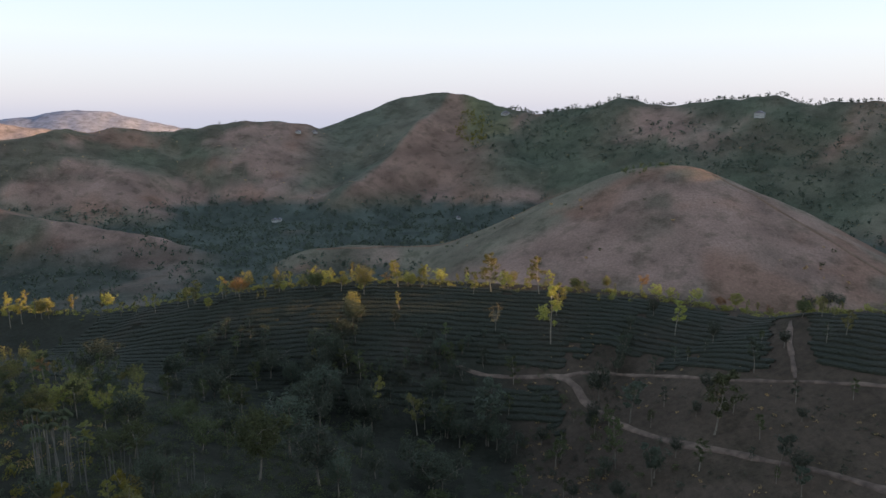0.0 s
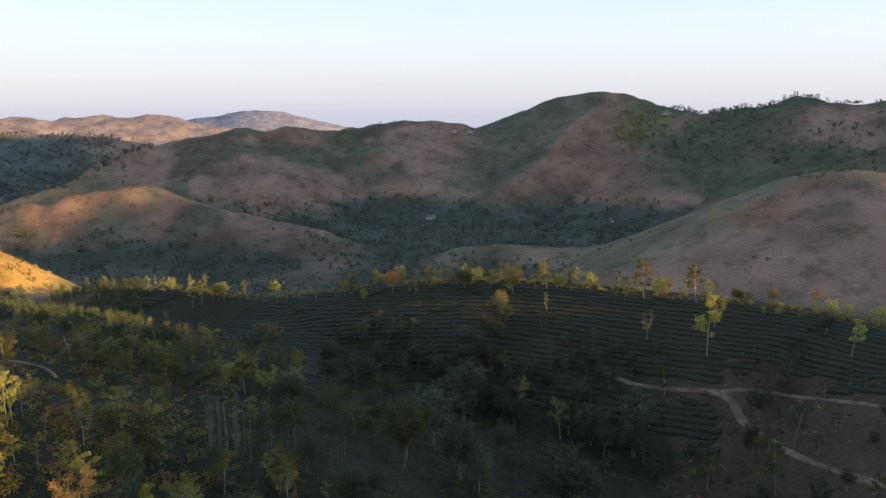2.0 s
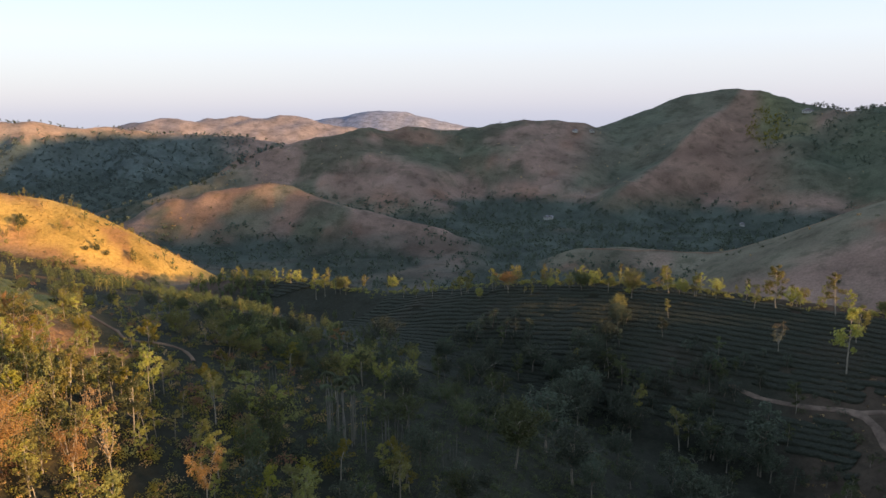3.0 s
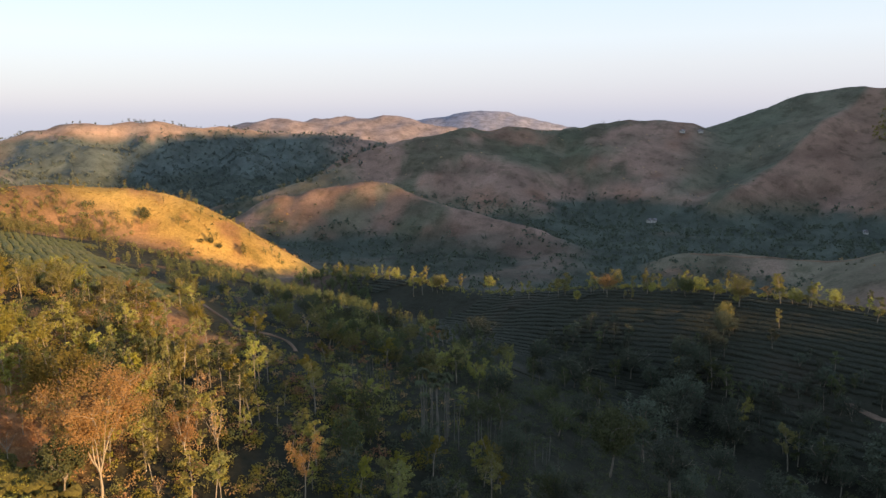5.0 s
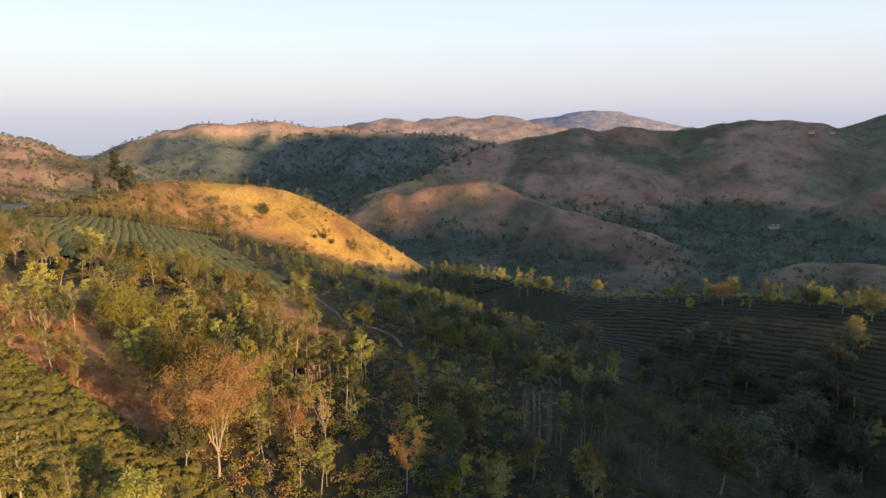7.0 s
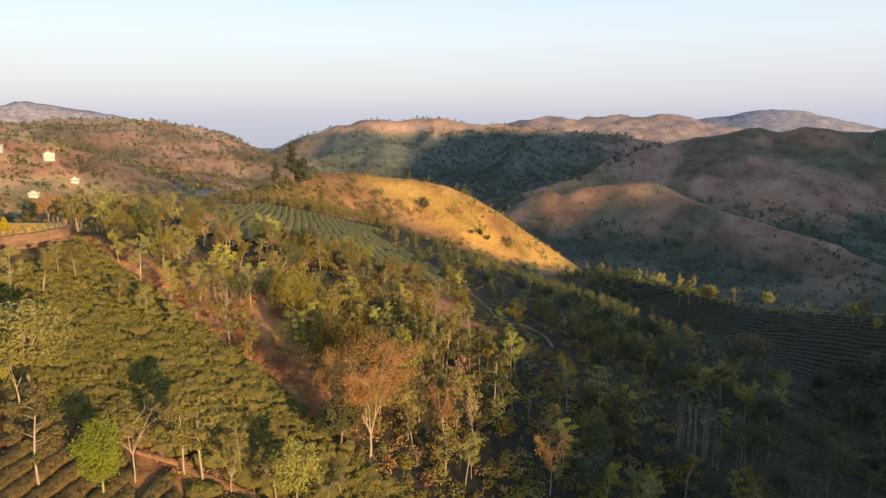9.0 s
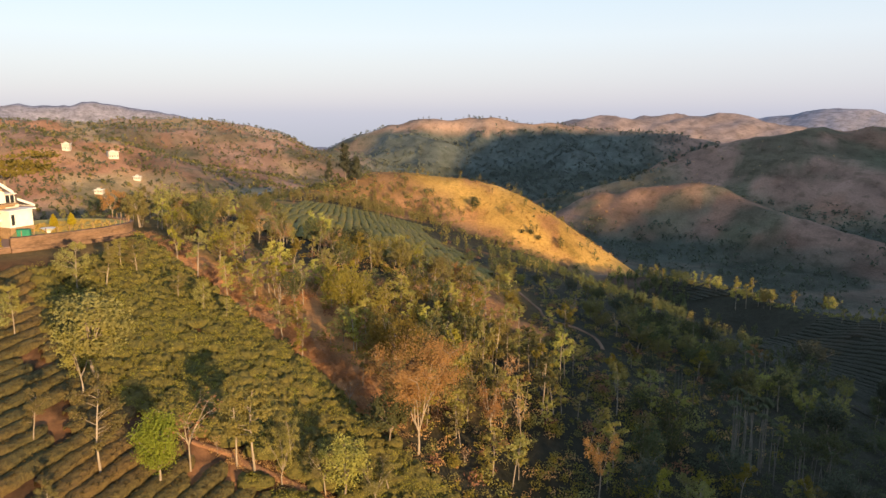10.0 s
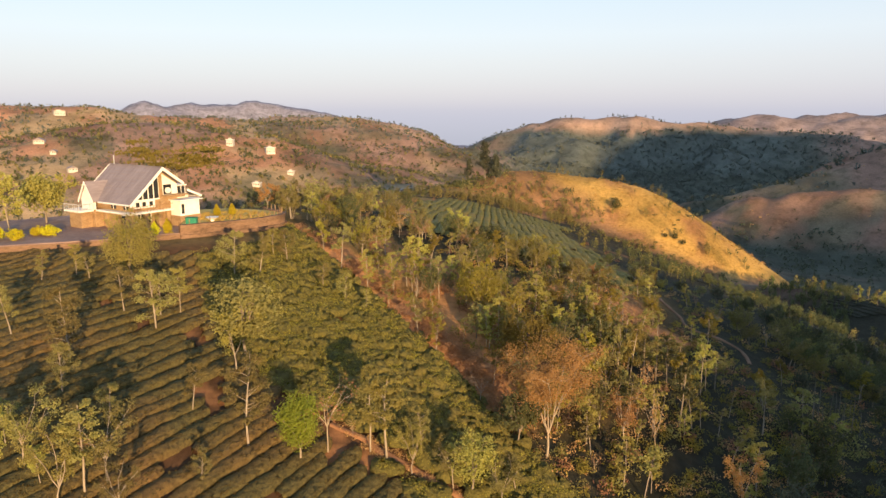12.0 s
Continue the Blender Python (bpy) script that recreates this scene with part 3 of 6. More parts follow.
def conifer_shape(rng):
    """A dark feathery tree, 10 m, ragged and upright."""
    trunk = limb((0, 0, 0), (0, 0, 1), 9.6, rng, 7, wobble=0.02)
    pieces, cs = [tube(trunk, np.linspace(0.2, 0.03, 7), 6)], []
    for i in range(26):
        u = 0.2 + 0.78 * i / 26
        a = rng.uniform(0, 6.283)
        b = limb((0, 0, 9.6 * u), (math.cos(a), math.sin(a), 0.5), (1 - u) * 2.6 + 0.6, rng, 4)
        pieces.append(tube(b, np.linspace(0.05, 0.01, 4), 4))
        t = rng.uniform(0.2, 1.05, 70)
        q = np.stack([np.interp(t * 3, range(4), b[:, c]) for c in range(3)], 1)
        cs.append(q + rng.normal(size=q.shape) * 0.28)
    cs = np.vstack(cs)
    return joined(pieces), leaves(cs, 0.4, rng, out=cs * np.array([1, 1, 0]) + np.array([0, 0, 0.4]))


def build_tree(name, shape, bark, leaf):
    (tv, tf), (cv, cf) = shape
    root = new(name)
    mesh_object("trunk", tv, tf, bark, root)
    mesh_object("crown", cv, cf, leaf, root, smooth_faces=False)
    return root


def plant(rows, builders, label, category, group, natural, rng):
    """Set out trees (x, y, height) from a few built ones. natural: the height at which they were built."""
    made = []
    zs = ground_z([r[0] for r in rows], [r[1] for r in rows])
    for i, ((x, y, h), z) in enumerate(zip(rows, zs)):
        k = h / natural
        wide = k * rng.uniform(0.9, 1.2)
        m = Matrix.LocRotScale((x, y, z - 0.12), Euler((0, 0, rng.uniform(0, 6.28))), (wide, wide, k))
        j = i % len(builders)
        if j >= len(made):
            ob = builders[j]()
            made.append(ob)
            ob.matrix_basis = m
            tagged(ob, label, category, group)
        else:
            ob = copy_thing(made[j], Matrix())
            ob.matrix_basis = m
    return made


RNG = np.random.RandomState(11)
HILLSIDE_OAKS = [
    (-82.3, -14.1, 6.1), (-77.1, -8.4, 8.2), (-96.3, -12.7, 4.4), (-97.4, -9, 4.7), (-96.4, -7.5, 4.3), (-86.3, -3.4, 6), (-82.6, -0.2, 7.8), (-85.6, 0.4, 5.7), 
    (-86.5, 2.6, 6), (-62.5, 6.9, 9.2), (-67.3, 2.4, 5.4), (-65.8, -4.6, 4.5), (-57.9, -6.3, 8.5), (-59.1, -9.4, 4), (-57.9, 2.5, 3.6), (-64.6, -12.5, 4.4), 
    (-71, -8.7, 5.6), (-60.6, 18, 8.1), (-59.2, 19.2, 9.1), (-58.7, 22.6, 5.8), (-52.8, 29.8, 4.6), (-95.8, 10, 6.9), (-96.3, 13.4, 6.3), (-101.5, 16.2, 4.9), 
    (-100.2, 17.8, 5.8), (-91.3, 20.9, 4.3), (-88.2, 23.2, 4.6), (-84.9, 25, 3.8),
]
SLOPE_OAKS = [
    (-68.7, 52.7, 7.7), (-68.6, 54.7, 8.6), (-70.2, 58.2, 6.5), (-69.1, 61.1, 7), (-70.4, 63.6, 6.4), (-71.7, 61.4, 4.8), (-73.8, 53.7, 6.2), (-66.7, 64.7, 7.7), 
    (-68.4, 68.8, 5.5), (-61.9, 58.1, 6.5), (-61.9, 65, 4.4), (-59.9, 57.2, 6.3), (-41, 59.2, 6.1), (-67.6, 66.4, 6.5), (-73.8, 65.4, 5), (-60.3, 55.6, 8.2), 
    (-58.4, 59.9, 3.7), (-53.8, 57.4, 5.3), (-58.7, 67.3, 7.2), (-59.8, 58.4, 4), (-33.9, 70, 7.3), (-35.7, 65.3, 5.3), (-31.1, 75.3, 3.7), (-15.6, 147.6, 10.2), 
    (-5.4, 142.3, 10.1), (-31.3, 160.5, 8.8), (-69.7, 59.8, 6.2), (-73.1, 59.9, 4.8),
]
CREST_OAKS = [
    (-131.2, 205.5, 8.2), (-128.4, 206.9, 7.1), (-94.5, 199.6, 4.1), (-89.3, 198.4, 3.6), (-82.9, 196, 5.3), (-76.9, 197.4, 4.2), (-72.7, 194.9, 5.4), (-71.4, 196, 6.2), 
    (-63.4, 196.9, 6.1), (-52.5, 192.7, 2.3), (-50.9, 196.1, 4.6), (-46.7, 195.4, 5.8), (-28.6, 193.4, 5.4), (-12.6, 194.3, 7.1), (-11.7, 183.7, 4.7), (-5.7, 193.5, 5.8), 
    (-0.6, 192.6, 3.6), (6.6, 193.1, 4.1), (8.5, 189.1, 6), (13.5, 189.5, 9.3), (19, 190.1, 3.7), (23, 190.3, 2.9), (26.4, 186.4, 9.3), (29.4, 175.3, 7.8), 
    (26.6, 165.4, 13.1), (54.4, 158, 7.7), (79.3, 141.7, 3.9), (78.7, 131.3, 4.7),
]
SHADE_OAKS = [
    (61.1, 131, 7.4), (40.7, 153.2, 8.7), (49.2, 118.6, 12.8), (37.3, 131, 9.4), (55, 106.1, 6.8), (31.9, 119.6, 9.9), (36.5, 112.4, 8.3), (-6.7, 147.6, 6.7), 
    (-3.5, 122, 8), (-16.2, 147, 10.3), (9.8, 139, 14), (2.3, 162.5, 6.5), (-22.1, 171.8, 5.9), (-12.3, 176.1, 6.1), (-88.6, 147.9, 5.2), (-60.8, 121, 5.4), 
    (-63, 158.4, 7), (-44, 157.6, 7), (-52.3, 173.8, 6.1), (-45, 173.9, 6), (-28.1, 173.1, 5.3), (55.5, 99.5, 5.6), (-8.8, 165.1, 4.3), (14.9, 119.4, 6.3), 
    (-57, 177.4, 6.2),
]
ROUND_TREES = [
    (-74.2, 8.6, 10.6), (-53.4, 25.4, 6), (-58.8, 33.1, 6.4), (-123.1, 208.4, 6.4), (-65.8, 191.4, 4.1), (-36, 194.3, 6.3), (-21.9, 190.7, 8.8), (-8.6, 193.6, 4.1),
    (36.2, 187, 4.1), (44.6, 186.4, 4.4), (71.1, 164.7, 4.5), (77.5, 146.2, 4), (-24.1, 182.4, 7.1),
]
BIG_GREEN = [(-69.5, 40.5, 8.5), (-84, 41, 7.5)]
VALLEY_ROUND = [
    (-37.3, 113, 7.2), (-26.1, 112.3, 11.4), (-30, 158.1, 9.8), (-19.3, 101.6, 10), (-15.4, 123.9, 6.8), (-15.9, 99.1, 7.5), (-27, 151.8, 10.1),
]
RUST_TREES = [
    (-57.3, 35.8, 12.9), (-56.8, 45.1, 7.4), (-46.4, 51.1, 7), (-57.5, 193.1, 7.2), (-16, 195.5, 4.7), (54.2, 184.9, 5.4), (67.6, 165.5, 3.6), (76, 158.5, 2.7),
]
BARE_TREES = [
    (-61.2, 14, 8.5), (-56.3, 48.9, 6.8), (-65.7, 32.2, 4.2), (-111.1, 32.4, 4.7), (-62.8, 16.9, 2.3), (-54.5, 39.6, 2.2), (-86.5, 32.4, 5.1), (13.6, 172.5, 7.5),
]
GARDEN_TREES = [(-58.6, -4.7, 7.2), (-56.6, -8.0, 7.0), (-61.5, -10.8, 6.8), (-60.2, -12.8, 7.5), (-54.8, -3.9, 5.2), (-73.5, 7.2, 8.0), (-54.8, 24.2, 5.2), (-57.2, 21.0, 5.5), (-51.5, 27.5, 5.0)]
BRIGHT = [
    (-59.9, 11.1, 6.9),
]
COURT_TREES = [(-122, -19.5, 10), (-129, -15.5, 9), (-118, -26, 9)]
FRONT_TREES = [
    (-95.8, -2.5, 8.1),
]
SHADE_ROUND = [
    (-23.6, 178, 7.7), (-24.9, 170.8, 7.5), (-27.2, 166.5, 7.3), (-29, 162.1, 7.6), (-30.2, 156.1, 8.3), (-30.6, 146.9, 8.6), (-35.4, 158, 7.1), (-37.2, 82.7, 6.2), 
    (-7.7, 105.5, 3),
]
PALMS_A = [
    (-46.8, 75, 9.8), (-46.1, 74.3, 8.7), (-48.5, 78, 10.6), (-48.9, 79.7, 10), (-47.8, 78.9, 9.5), (-48.6, 80.7, 9.8), (-47.2, 78.4, 10.2), (-46.9, 79.1, 10.5), 
    (-45.6, 77.3, 10), (-47, 79.6, 9), (-45.6, 79.1, 9), (-46.6, 81.1, 10.8), (-45.9, 80.2, 10.1), (-46.5, 80.9, 10), (-46.7, 82, 10.1), (-42.3, 82.7, 5.8), 
    (-42.7, 83.6, 5.9), (-42.2, 83.8, 6.1), (-42.3, 85.9, 5), (-40.8, 84.8, 5), (-40.7, 85.3, 5.7), (-41.5, 88.7, 5.7), (-41.7, 89.4, 4.7), (-37, 82.9, 4.5), 
    (-37, 85.6, 4.7), (-38.3, 88.2, 5.6), (-37.9, 88.9, 5.9), (-37.2, 89.5, 4.2), (-35.8, 87.9, 4.5), (-34.6, 85.5, 4.2),
]
PALMS_B = [
    (-35.3, 89.8, 4.4), (-34.5, 89.3, 4.2), (-35.2, 92.1, 5.1), (-35.6, 93.5, 4.8), (-32.7, 89.2, 4.3), (-66, 83.6, 5), (-61.5, 79.3, 4.8), (-64.9, 83.7, 5.5), 
    (-60.9, 78.7, 4.4), (-63.5, 83, 5.8), (-61.4, 81.1, 4.4), (-63.9, 85.8, 4.7), (-62.5, 85.7, 5.8), (-65.1, 88.5, 4.1), (-60, 83.1, 5.5), (-60.7, 84.5, 4), 
    (-64.7, 91.1, 4.4), (-60.2, 85.5, 5.6), (-59.3, 85.9, 4.4), (-42.2, 81.8, 5.7), (-42.7, 83.9, 4.6), (-41.1, 81.4, 4.6), (-41.6, 85.2, 5.9), (-40.4, 82.4, 4.3), 
    (-45.2, 81, 7.8), (-43.5, 79.3, 8), (-43.7, 79.5, 6.6),
]


def oak(leaf=None, full=1.0, n=560, size=0.31, bark=None, name="silver_oak"):
    return lambda: build_tree(name, oak_shape(RNG, full, n, leaf=size), bark or BARK_PALE, leaf or LEAF_OAK)


def broad(name, leaf, bark=None, **kw):
    return lambda: build_tree(name, broad_shape(RNG, **kw), bark or BARK_GREY, leaf)


OAKS = [oak(None, 1.0, 760, 0.26), oak(LEAF_YELLOW, 1.0, 760, 0.26), oak(None, 1.2, 900, 0.26), oak(LEAF_GREEN, 1.1, 800, 0.26), oak(None, 0.85, 620, 0.26), oak(LEAF_YELLOW, 1.15, 820, 0.26)]
plant(HILLSIDE_OAKS, [oak(None, 1.1, 1900, 0.19), oak(None, 1.3, 2300, 0.19), oak(None, 1.0, 1700, 0.19), oak(LEAF_YELLOW, 1.2, 2000, 0.19), oak(None, 1.2, 2100, 0.19)],
      "slim silver oak with sparse golden-olive leaves standing in tea", "tree", "silver oaks in the tea garden", 8.0, RNG)
plant(GARDEN_TREES, [broad("shade_tree", LEAF_OAK, BARK_PALE, n_leaf=2200, spread=2.3, forks=5, bole=0.34, size=0.19, thin=0.55, leaf_spread=0.26), broad("shade_tree", LEAF_YELLOW, BARK_PALE, n_leaf=2000, spread=2.0, forks=4, bole=0.3, size=0.19, thin=0.5, leaf_spread=0.26)],
      "open-crowned shade tree with golden-olive leaf clumps in tea", "tree", "shade trees in the tea garden", 8.0, RNG)
plant(SLOPE_OAKS, OAKS, "slim silver oak with golden-green crown on a wooded slope", "tree", "silver oaks on the wooded slope", 8.0, RNG)
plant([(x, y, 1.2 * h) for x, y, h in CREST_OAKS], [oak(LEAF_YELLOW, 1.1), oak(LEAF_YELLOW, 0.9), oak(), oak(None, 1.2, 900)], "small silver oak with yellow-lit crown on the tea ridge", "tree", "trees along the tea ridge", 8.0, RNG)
plant(SHADE_OAKS, [oak(LEAF_SHADE, 1.1, 800, 0.33, BARK_GREY), oak(LEAF_SHADE, 1.3, 860, 0.33, BARK_GREY), oak(LEAF_GREEN, 1.1, 700, 0.33, BARK_GREY)], "slim green silver oak in shade among tea rows", "tree", "shaded silver oaks", 8.0, RNG)
plant(ROUND_TREES, [broad("round_tree", LEAF_OAK, n_leaf=1900, spread=2.5, ball=120, size=0.22, bole=0.35, forks=6), broad("round_tree", LEAF_YELLOW, n_leaf=1300, spread=2.7, ball=110, size=0.25), broad("round_tree", LEAF_GREEN, n_leaf=900, ball=100)],
      "leafy round-crowned tree with olive-yellow foliage", "tree", "round-crowned trees", 8.0, RNG)
plant(BIG_GREEN, [broad("broad_tree", LEAF_TEA, BARK_PALE, n_leaf=2600, ball=170, spread=3.2, size=0.2, forks=6, bole=0.28, thin=0.5)], "large leafy yellow-green tree on the sunny slope", "tree", "large trees of the slope", 8.0, RNG)
plant(VALLEY_ROUND, [broad("green_tree", LEAF_SHADE, n_leaf=600, ball=90, size=0.34), broad("green_tree", LEAF_SHADE, n_leaf=500, ball=70, spread=2.6, size=0.34)], "grey-green tree in the shaded valley, leaves toned for shade", "tree", "shaded valley trees", 8.0, RNG)
plant([(-27.5, 97.7, 11.7)], [broad("green_tree", LEAF_GREEN, n_leaf=900, ball=110, spread=2.6, size=0.3)], "tall mid-green tree in the shaded valley", "tree", "shaded valley trees", 8.0, RNG)
plant(SHADE_ROUND, [broad("green_tree", LEAF_DARK, n_leaf=900, ball=90)], "dark green tree on the shaded tea slope", "tree", "shaded slope trees", 8.0, RNG)
plant(RUST_TREES, [broad("rust_tree", LEAF_RUST, BARK_PALE, h=12.0, spread=4.1, forks=6, n_leaf=8000, size=0.14, bole=0.2, leaf_spread=0.24, thin=0.45, ball=400, clear=0.42), broad("rust_tree", LEAF_RUST, BARK_PALE, h=12.0, spread=3.0, n_leaf=1500, size=0.26, thin=0.5), broad("rust_tree", LEAF_RUST, BARK_PALE, h=12.0, spread=2.2, forks=4, n_leaf=1300, size=0.3, bole=0.4, thin=0.45)],
      "spreading tree with rust-brown leaves and pale limbs", "tree", "rust-leaved trees", 12.0, RNG)
plant(BARE_TREES, [broad("bare_tree", LEAF_DRY, BARK_PALE, n_leaf=160, spread=2.0, thin=0.4, size=0.2), broad("bare_tree", LEAF_DRY, BARK_PALE, n_leaf=240, spread=2.4, thin=0.45, size=0.2)],
      "almost leafless tree with whitish branches", "tree", "bare trees", 8.0, RNG)
plant(BRIGHT, [lambda: build_tree("bright_tree", broad_shape(np.random.RandomState(4), n_leaf=1100, spread=2.5, forks=6, bole=0.24, size=0.2, ball=420), BARK_PALE, LEAF_BRIGHT)],
      "round tree with fresh bright green leaves, pale forked trunk", "tree", "", 8.0, RNG)
plant(PALMS_A + PALMS_B, [lambda: build_tree("areca_palm", palm_shape(RNG), BARK_PALM, LEAF_PALM) for i in range(4)],
      "tall thin areca palm with a small tuft of fronds", "palm", "areca palm grove", 10.0, RNG)


# ---- roads ----
TRACK = [(3, 163), (9, 159.6), (18, 156.8), (26.5, 155), (30, 151), (31.5, 145), (35, 134), (38, 127.5), (43, 120), (50.5, 112.7), (56.7, 106), (66, 96), (80, 80)]
UPPER_TRACK = [(26.5, 154.5), (33.5, 154), (42.5, 149), (49.5, 140), (57.5, 131), (65, 124.3), (72.3, 119), (80, 112), (95, 98)]
GULLY = [(66, 124.6), (68, 130), (71, 138), (75, 146)]
FOOTPATH = [(-77.5, 84.8), (-80.2, 87), (-84.2, 89.2), (-87.0, 88.4), (-88.8, 85.2), (-91.0, 83.9), (-94.8, 86), (-100, 87.6), (-105, 89.5)]
GARDEN_PATH = [(-65, 15.2), (-62.2, 18.0), (-60.8, 18.6), (-59.1, 20), (-57.2, 21.6), (-55.4, 23.2), (-52, 25.5)]
ROAD_POINTS = np.vstack([spline(q, 12) for q in (TRACK, UPPER_TRACK, GULLY, FOOTPATH, GARDEN_PATH)])


def off_road(x, y, gap=3.0):
    return np.min(np.hypot(x[:, None] - ROAD_POINTS[None, :, 0], y[:, None] - ROAD_POINTS[None, :, 1]), axis=1) > gap


def road(points, width, label, name="road", surface=None):
    c = spline(points, 10)
    d = np.gradient(c, axis=0)
    d /= np.linalg.norm(d, axis=1)[:, None]
    nrm = np.stack([d[:, 1], -d[:, 0]], 1)
    u = np.linspace(-1, 1, 7)
    w = width / 2 * (1 + 0.55 * fbm(c[:, 0], c[:, 1], 5, 3))
    v = c[:, None] + nrm[:, None] * u[None, :, None] * w[:, None, None]
    z = ground_z(v[:, :, 0].ravel(), v[:, :, 1].ravel()) + 0.22
    rut = np.tile(np.array([-0.25, 0.02, -0.05, 0.04, -0.05, 0.02, -0.25]), len(c))
    vv = np.concatenate([v.reshape(-1, 2), (z + rut)[:, None]], 1)
    i, j = np.meshgrid(np.arange(len(c) - 1), np.arange(6), indexing="ij")
    f = np.stack([i * 7 + j, i * 7 + j + 1, (i + 1) * 7 + j + 1, (i + 1) * 7 + j], -1).reshape(-1, 4)
    return tagged(mesh_object(name, vv, f, surface or DIRT), label, "track", kind="structure")


DIRT = rough_material("dirt", (0.08, 0.055, 0.04), (0.27, 0.18, 0.125), 0.7, bump=0.5, dist=0.1)
road(TRACK, 1.4, "pale rutted dirt track winding down the tea slope")
road(UPPER_TRACK, 0.8, "narrow dirt track across the tea slope")
road(GULLY, 1.2, "steep washed-out dirt gully up to the ridge")



ROUND_CREST = [(-86, 470), (-32, 467), (6, 458), (40, 451), (60, 444)]
ROUND_FLANK = [(150, 394), (165, 373), (186, 341), (201, 309), (215, 285)]
DUST = rough_material("dusty path", (0.15, 0.09, 0.055), (0.28, 0.17, 0.105), 0.8, bump=0.4, dist=0.1)
RED_DIRT = rough_material("red earth path", (0.24, 0.12, 0.06), (0.42, 0.22, 0.11), 0.9, bump=0.5, dist=0.08)
road(GARDEN_PATH, 0.6, "red earth path between tea rows and bushes", surface=RED_DIRT)
road(FOOTPATH, 0.7, "pale footpath above the valley", surface=DUST)
road(ROUND_CREST, 2.6, "pale worn path along the round hill's crest", surface=DUST)
road(ROUND_FLANK, 2.6, "pale worn path down the round hill", surface=DUST)


# ---- woods and undergrowth ----
def field_edge(x):
    """y of the northern edge of the near tea garden."""
    return np.interp(x, [-125, -110, -86, -73, -63, -52], [20, 22, 28, 31, 33, 35])


def in_tea(x, y):
    return (y < field_edge(x)) & (np.hypot(x + 121, y - 1) > 19)


def scatter(n, keep, rmin, rmax, a0=-36, a1=104, seed=1, power=1.0):
    """Random points of the ground in a sector, thinned by keep(x, y, z, r, azimuth), a chance from 0 to 1."""
    rng = np.random.RandomState(seed)
    r = rmin + (rmax - rmin) * rng.rand(n) ** power
    a = np.radians(rng.uniform(a0, a1, n))
    x, y = -np.sin(a) * r, np.cos(a) * r
    z = ground_z(x, y)
    ok = rng.rand(n) < keep(x, y, z, r, np.degrees(a))
    return x[ok], y[ok], z[ok], rng


def in_patch(x, y):
    """The tea plot below the golden hill's shoulder."""
    u, w = -(x + 172) * 0.894 + (y - 95) * 0.447, (x + 172) * 0.447 + (y - 95) * 0.894
    return (u > -66) & (u < 92) & (np.abs(w + 4) < 25 + 4 * fbm(x, y, 20, 2)) & (y > field_edge(x) + 14)


def off_edge(x, y, gap):
    """Clear of the strip of dry scrub along the garden's edge."""
    return (x > -63) | (np.abs(y - np.interp(x, [-125, -110, -86, -73, -63, -52], [20, 24, 31, 34, 35, 37])) > gap + 2.0 * smooth(12, 4, np.abs(x + 71)))


def off_band(x, y, gap):
    return np.min(np.hypot(x[:, None] - EARTH_BAND[None, :, 0], y[:, None] - EARTH_BAND[None, :, 1]), axis=1) > gap


def flank(x, y, z, r, a):
    g = ridge_height(GOLDEN_HILL, x, y) - ridge_height(HOUSE_RIDGE, x, y)
    c = np.where(in_tea(x, y), 0.0, 1.0) * (np.hypot(x + 121, y - 1) > 22)
    c = c * smooth(5, -3, g - 3 * fbm(x, y, 30, 2)) * smooth(1, 6, ridge_height(HOUSE_RIDGE, x, y) - ridge_height(TEA_RIDGE, x, y) + 8)
    c = c * off_road(x, y, 4.0)
    return c * smooth(-0.5, 0.1, fbm(x + 77, y, 35, 3)) * np.where(in_patch(x, y), 0.06, 1.0) * np.where(off_band(x, y, 3.5) & off_edge(x, y, 0.8), 1.0, 0.1) * (1 - 0.5 * smooth(110, 190, r)) * np.where((a > 53) & (r > 105), 0.7, 1.0)


def kinds(x, y, hs, shares, rng):
    """Deal the points out to kinds of tree by their shares."""
    pick = rng.choice(len(shares), len(x), p=np.array(shares) / sum(shares))
    return [[(x[i], y[i], hs[i]) for i in np.where(pick == k)[0]] for k in range(len(shares))]


fx, fy, fz, rng = scatter(2300, flank, 66, 330, 24, 100, 5)
LISTED = np.array(HILLSIDE_OAKS + SLOPE_OAKS + ROUND_TREES + BIG_GREEN + VALLEY_ROUND + RUST_TREES + BARE_TREES + BRIGHT)
GROVE = np.array(PALMS_A + PALMS_B)


def clear_of(x, y, rows, gap):
    return np.min(np.hypot(x[:, None] - rows[None, :, 0], y[:, None] - rows[None, :, 1]), axis=1) > gap


ok = clear_of(fx, fy, LISTED, 2.2) & clear_of(fx, fy, GROVE, 6.0)
slim = ok & (np.hypot(fx, fy) < 122)
plant([(x, y, h) for x, y, h in zip(fx[slim], fy[slim], rng.uniform(3.5, 7.0, slim.sum()))][:110], [oak(name="slim_tree"), oak(LEAF_YELLOW, 1.15, 640, name="slim_tree"), oak(LEAF_TEA, 1.1, 600, name="slim_tree")], "slim young tree with golden-green crown on the slope", "tree", "slim trees on the slope", 8.0, RNG)
ok &= ~slim
fx, fy = fx[ok], fy[ok]
deep = np.hypot(fx, fy) > 185
dx, dy = fx[deep], fy[deep]
fx, fy = fx[~deep][:165], fy[~deep][:165]
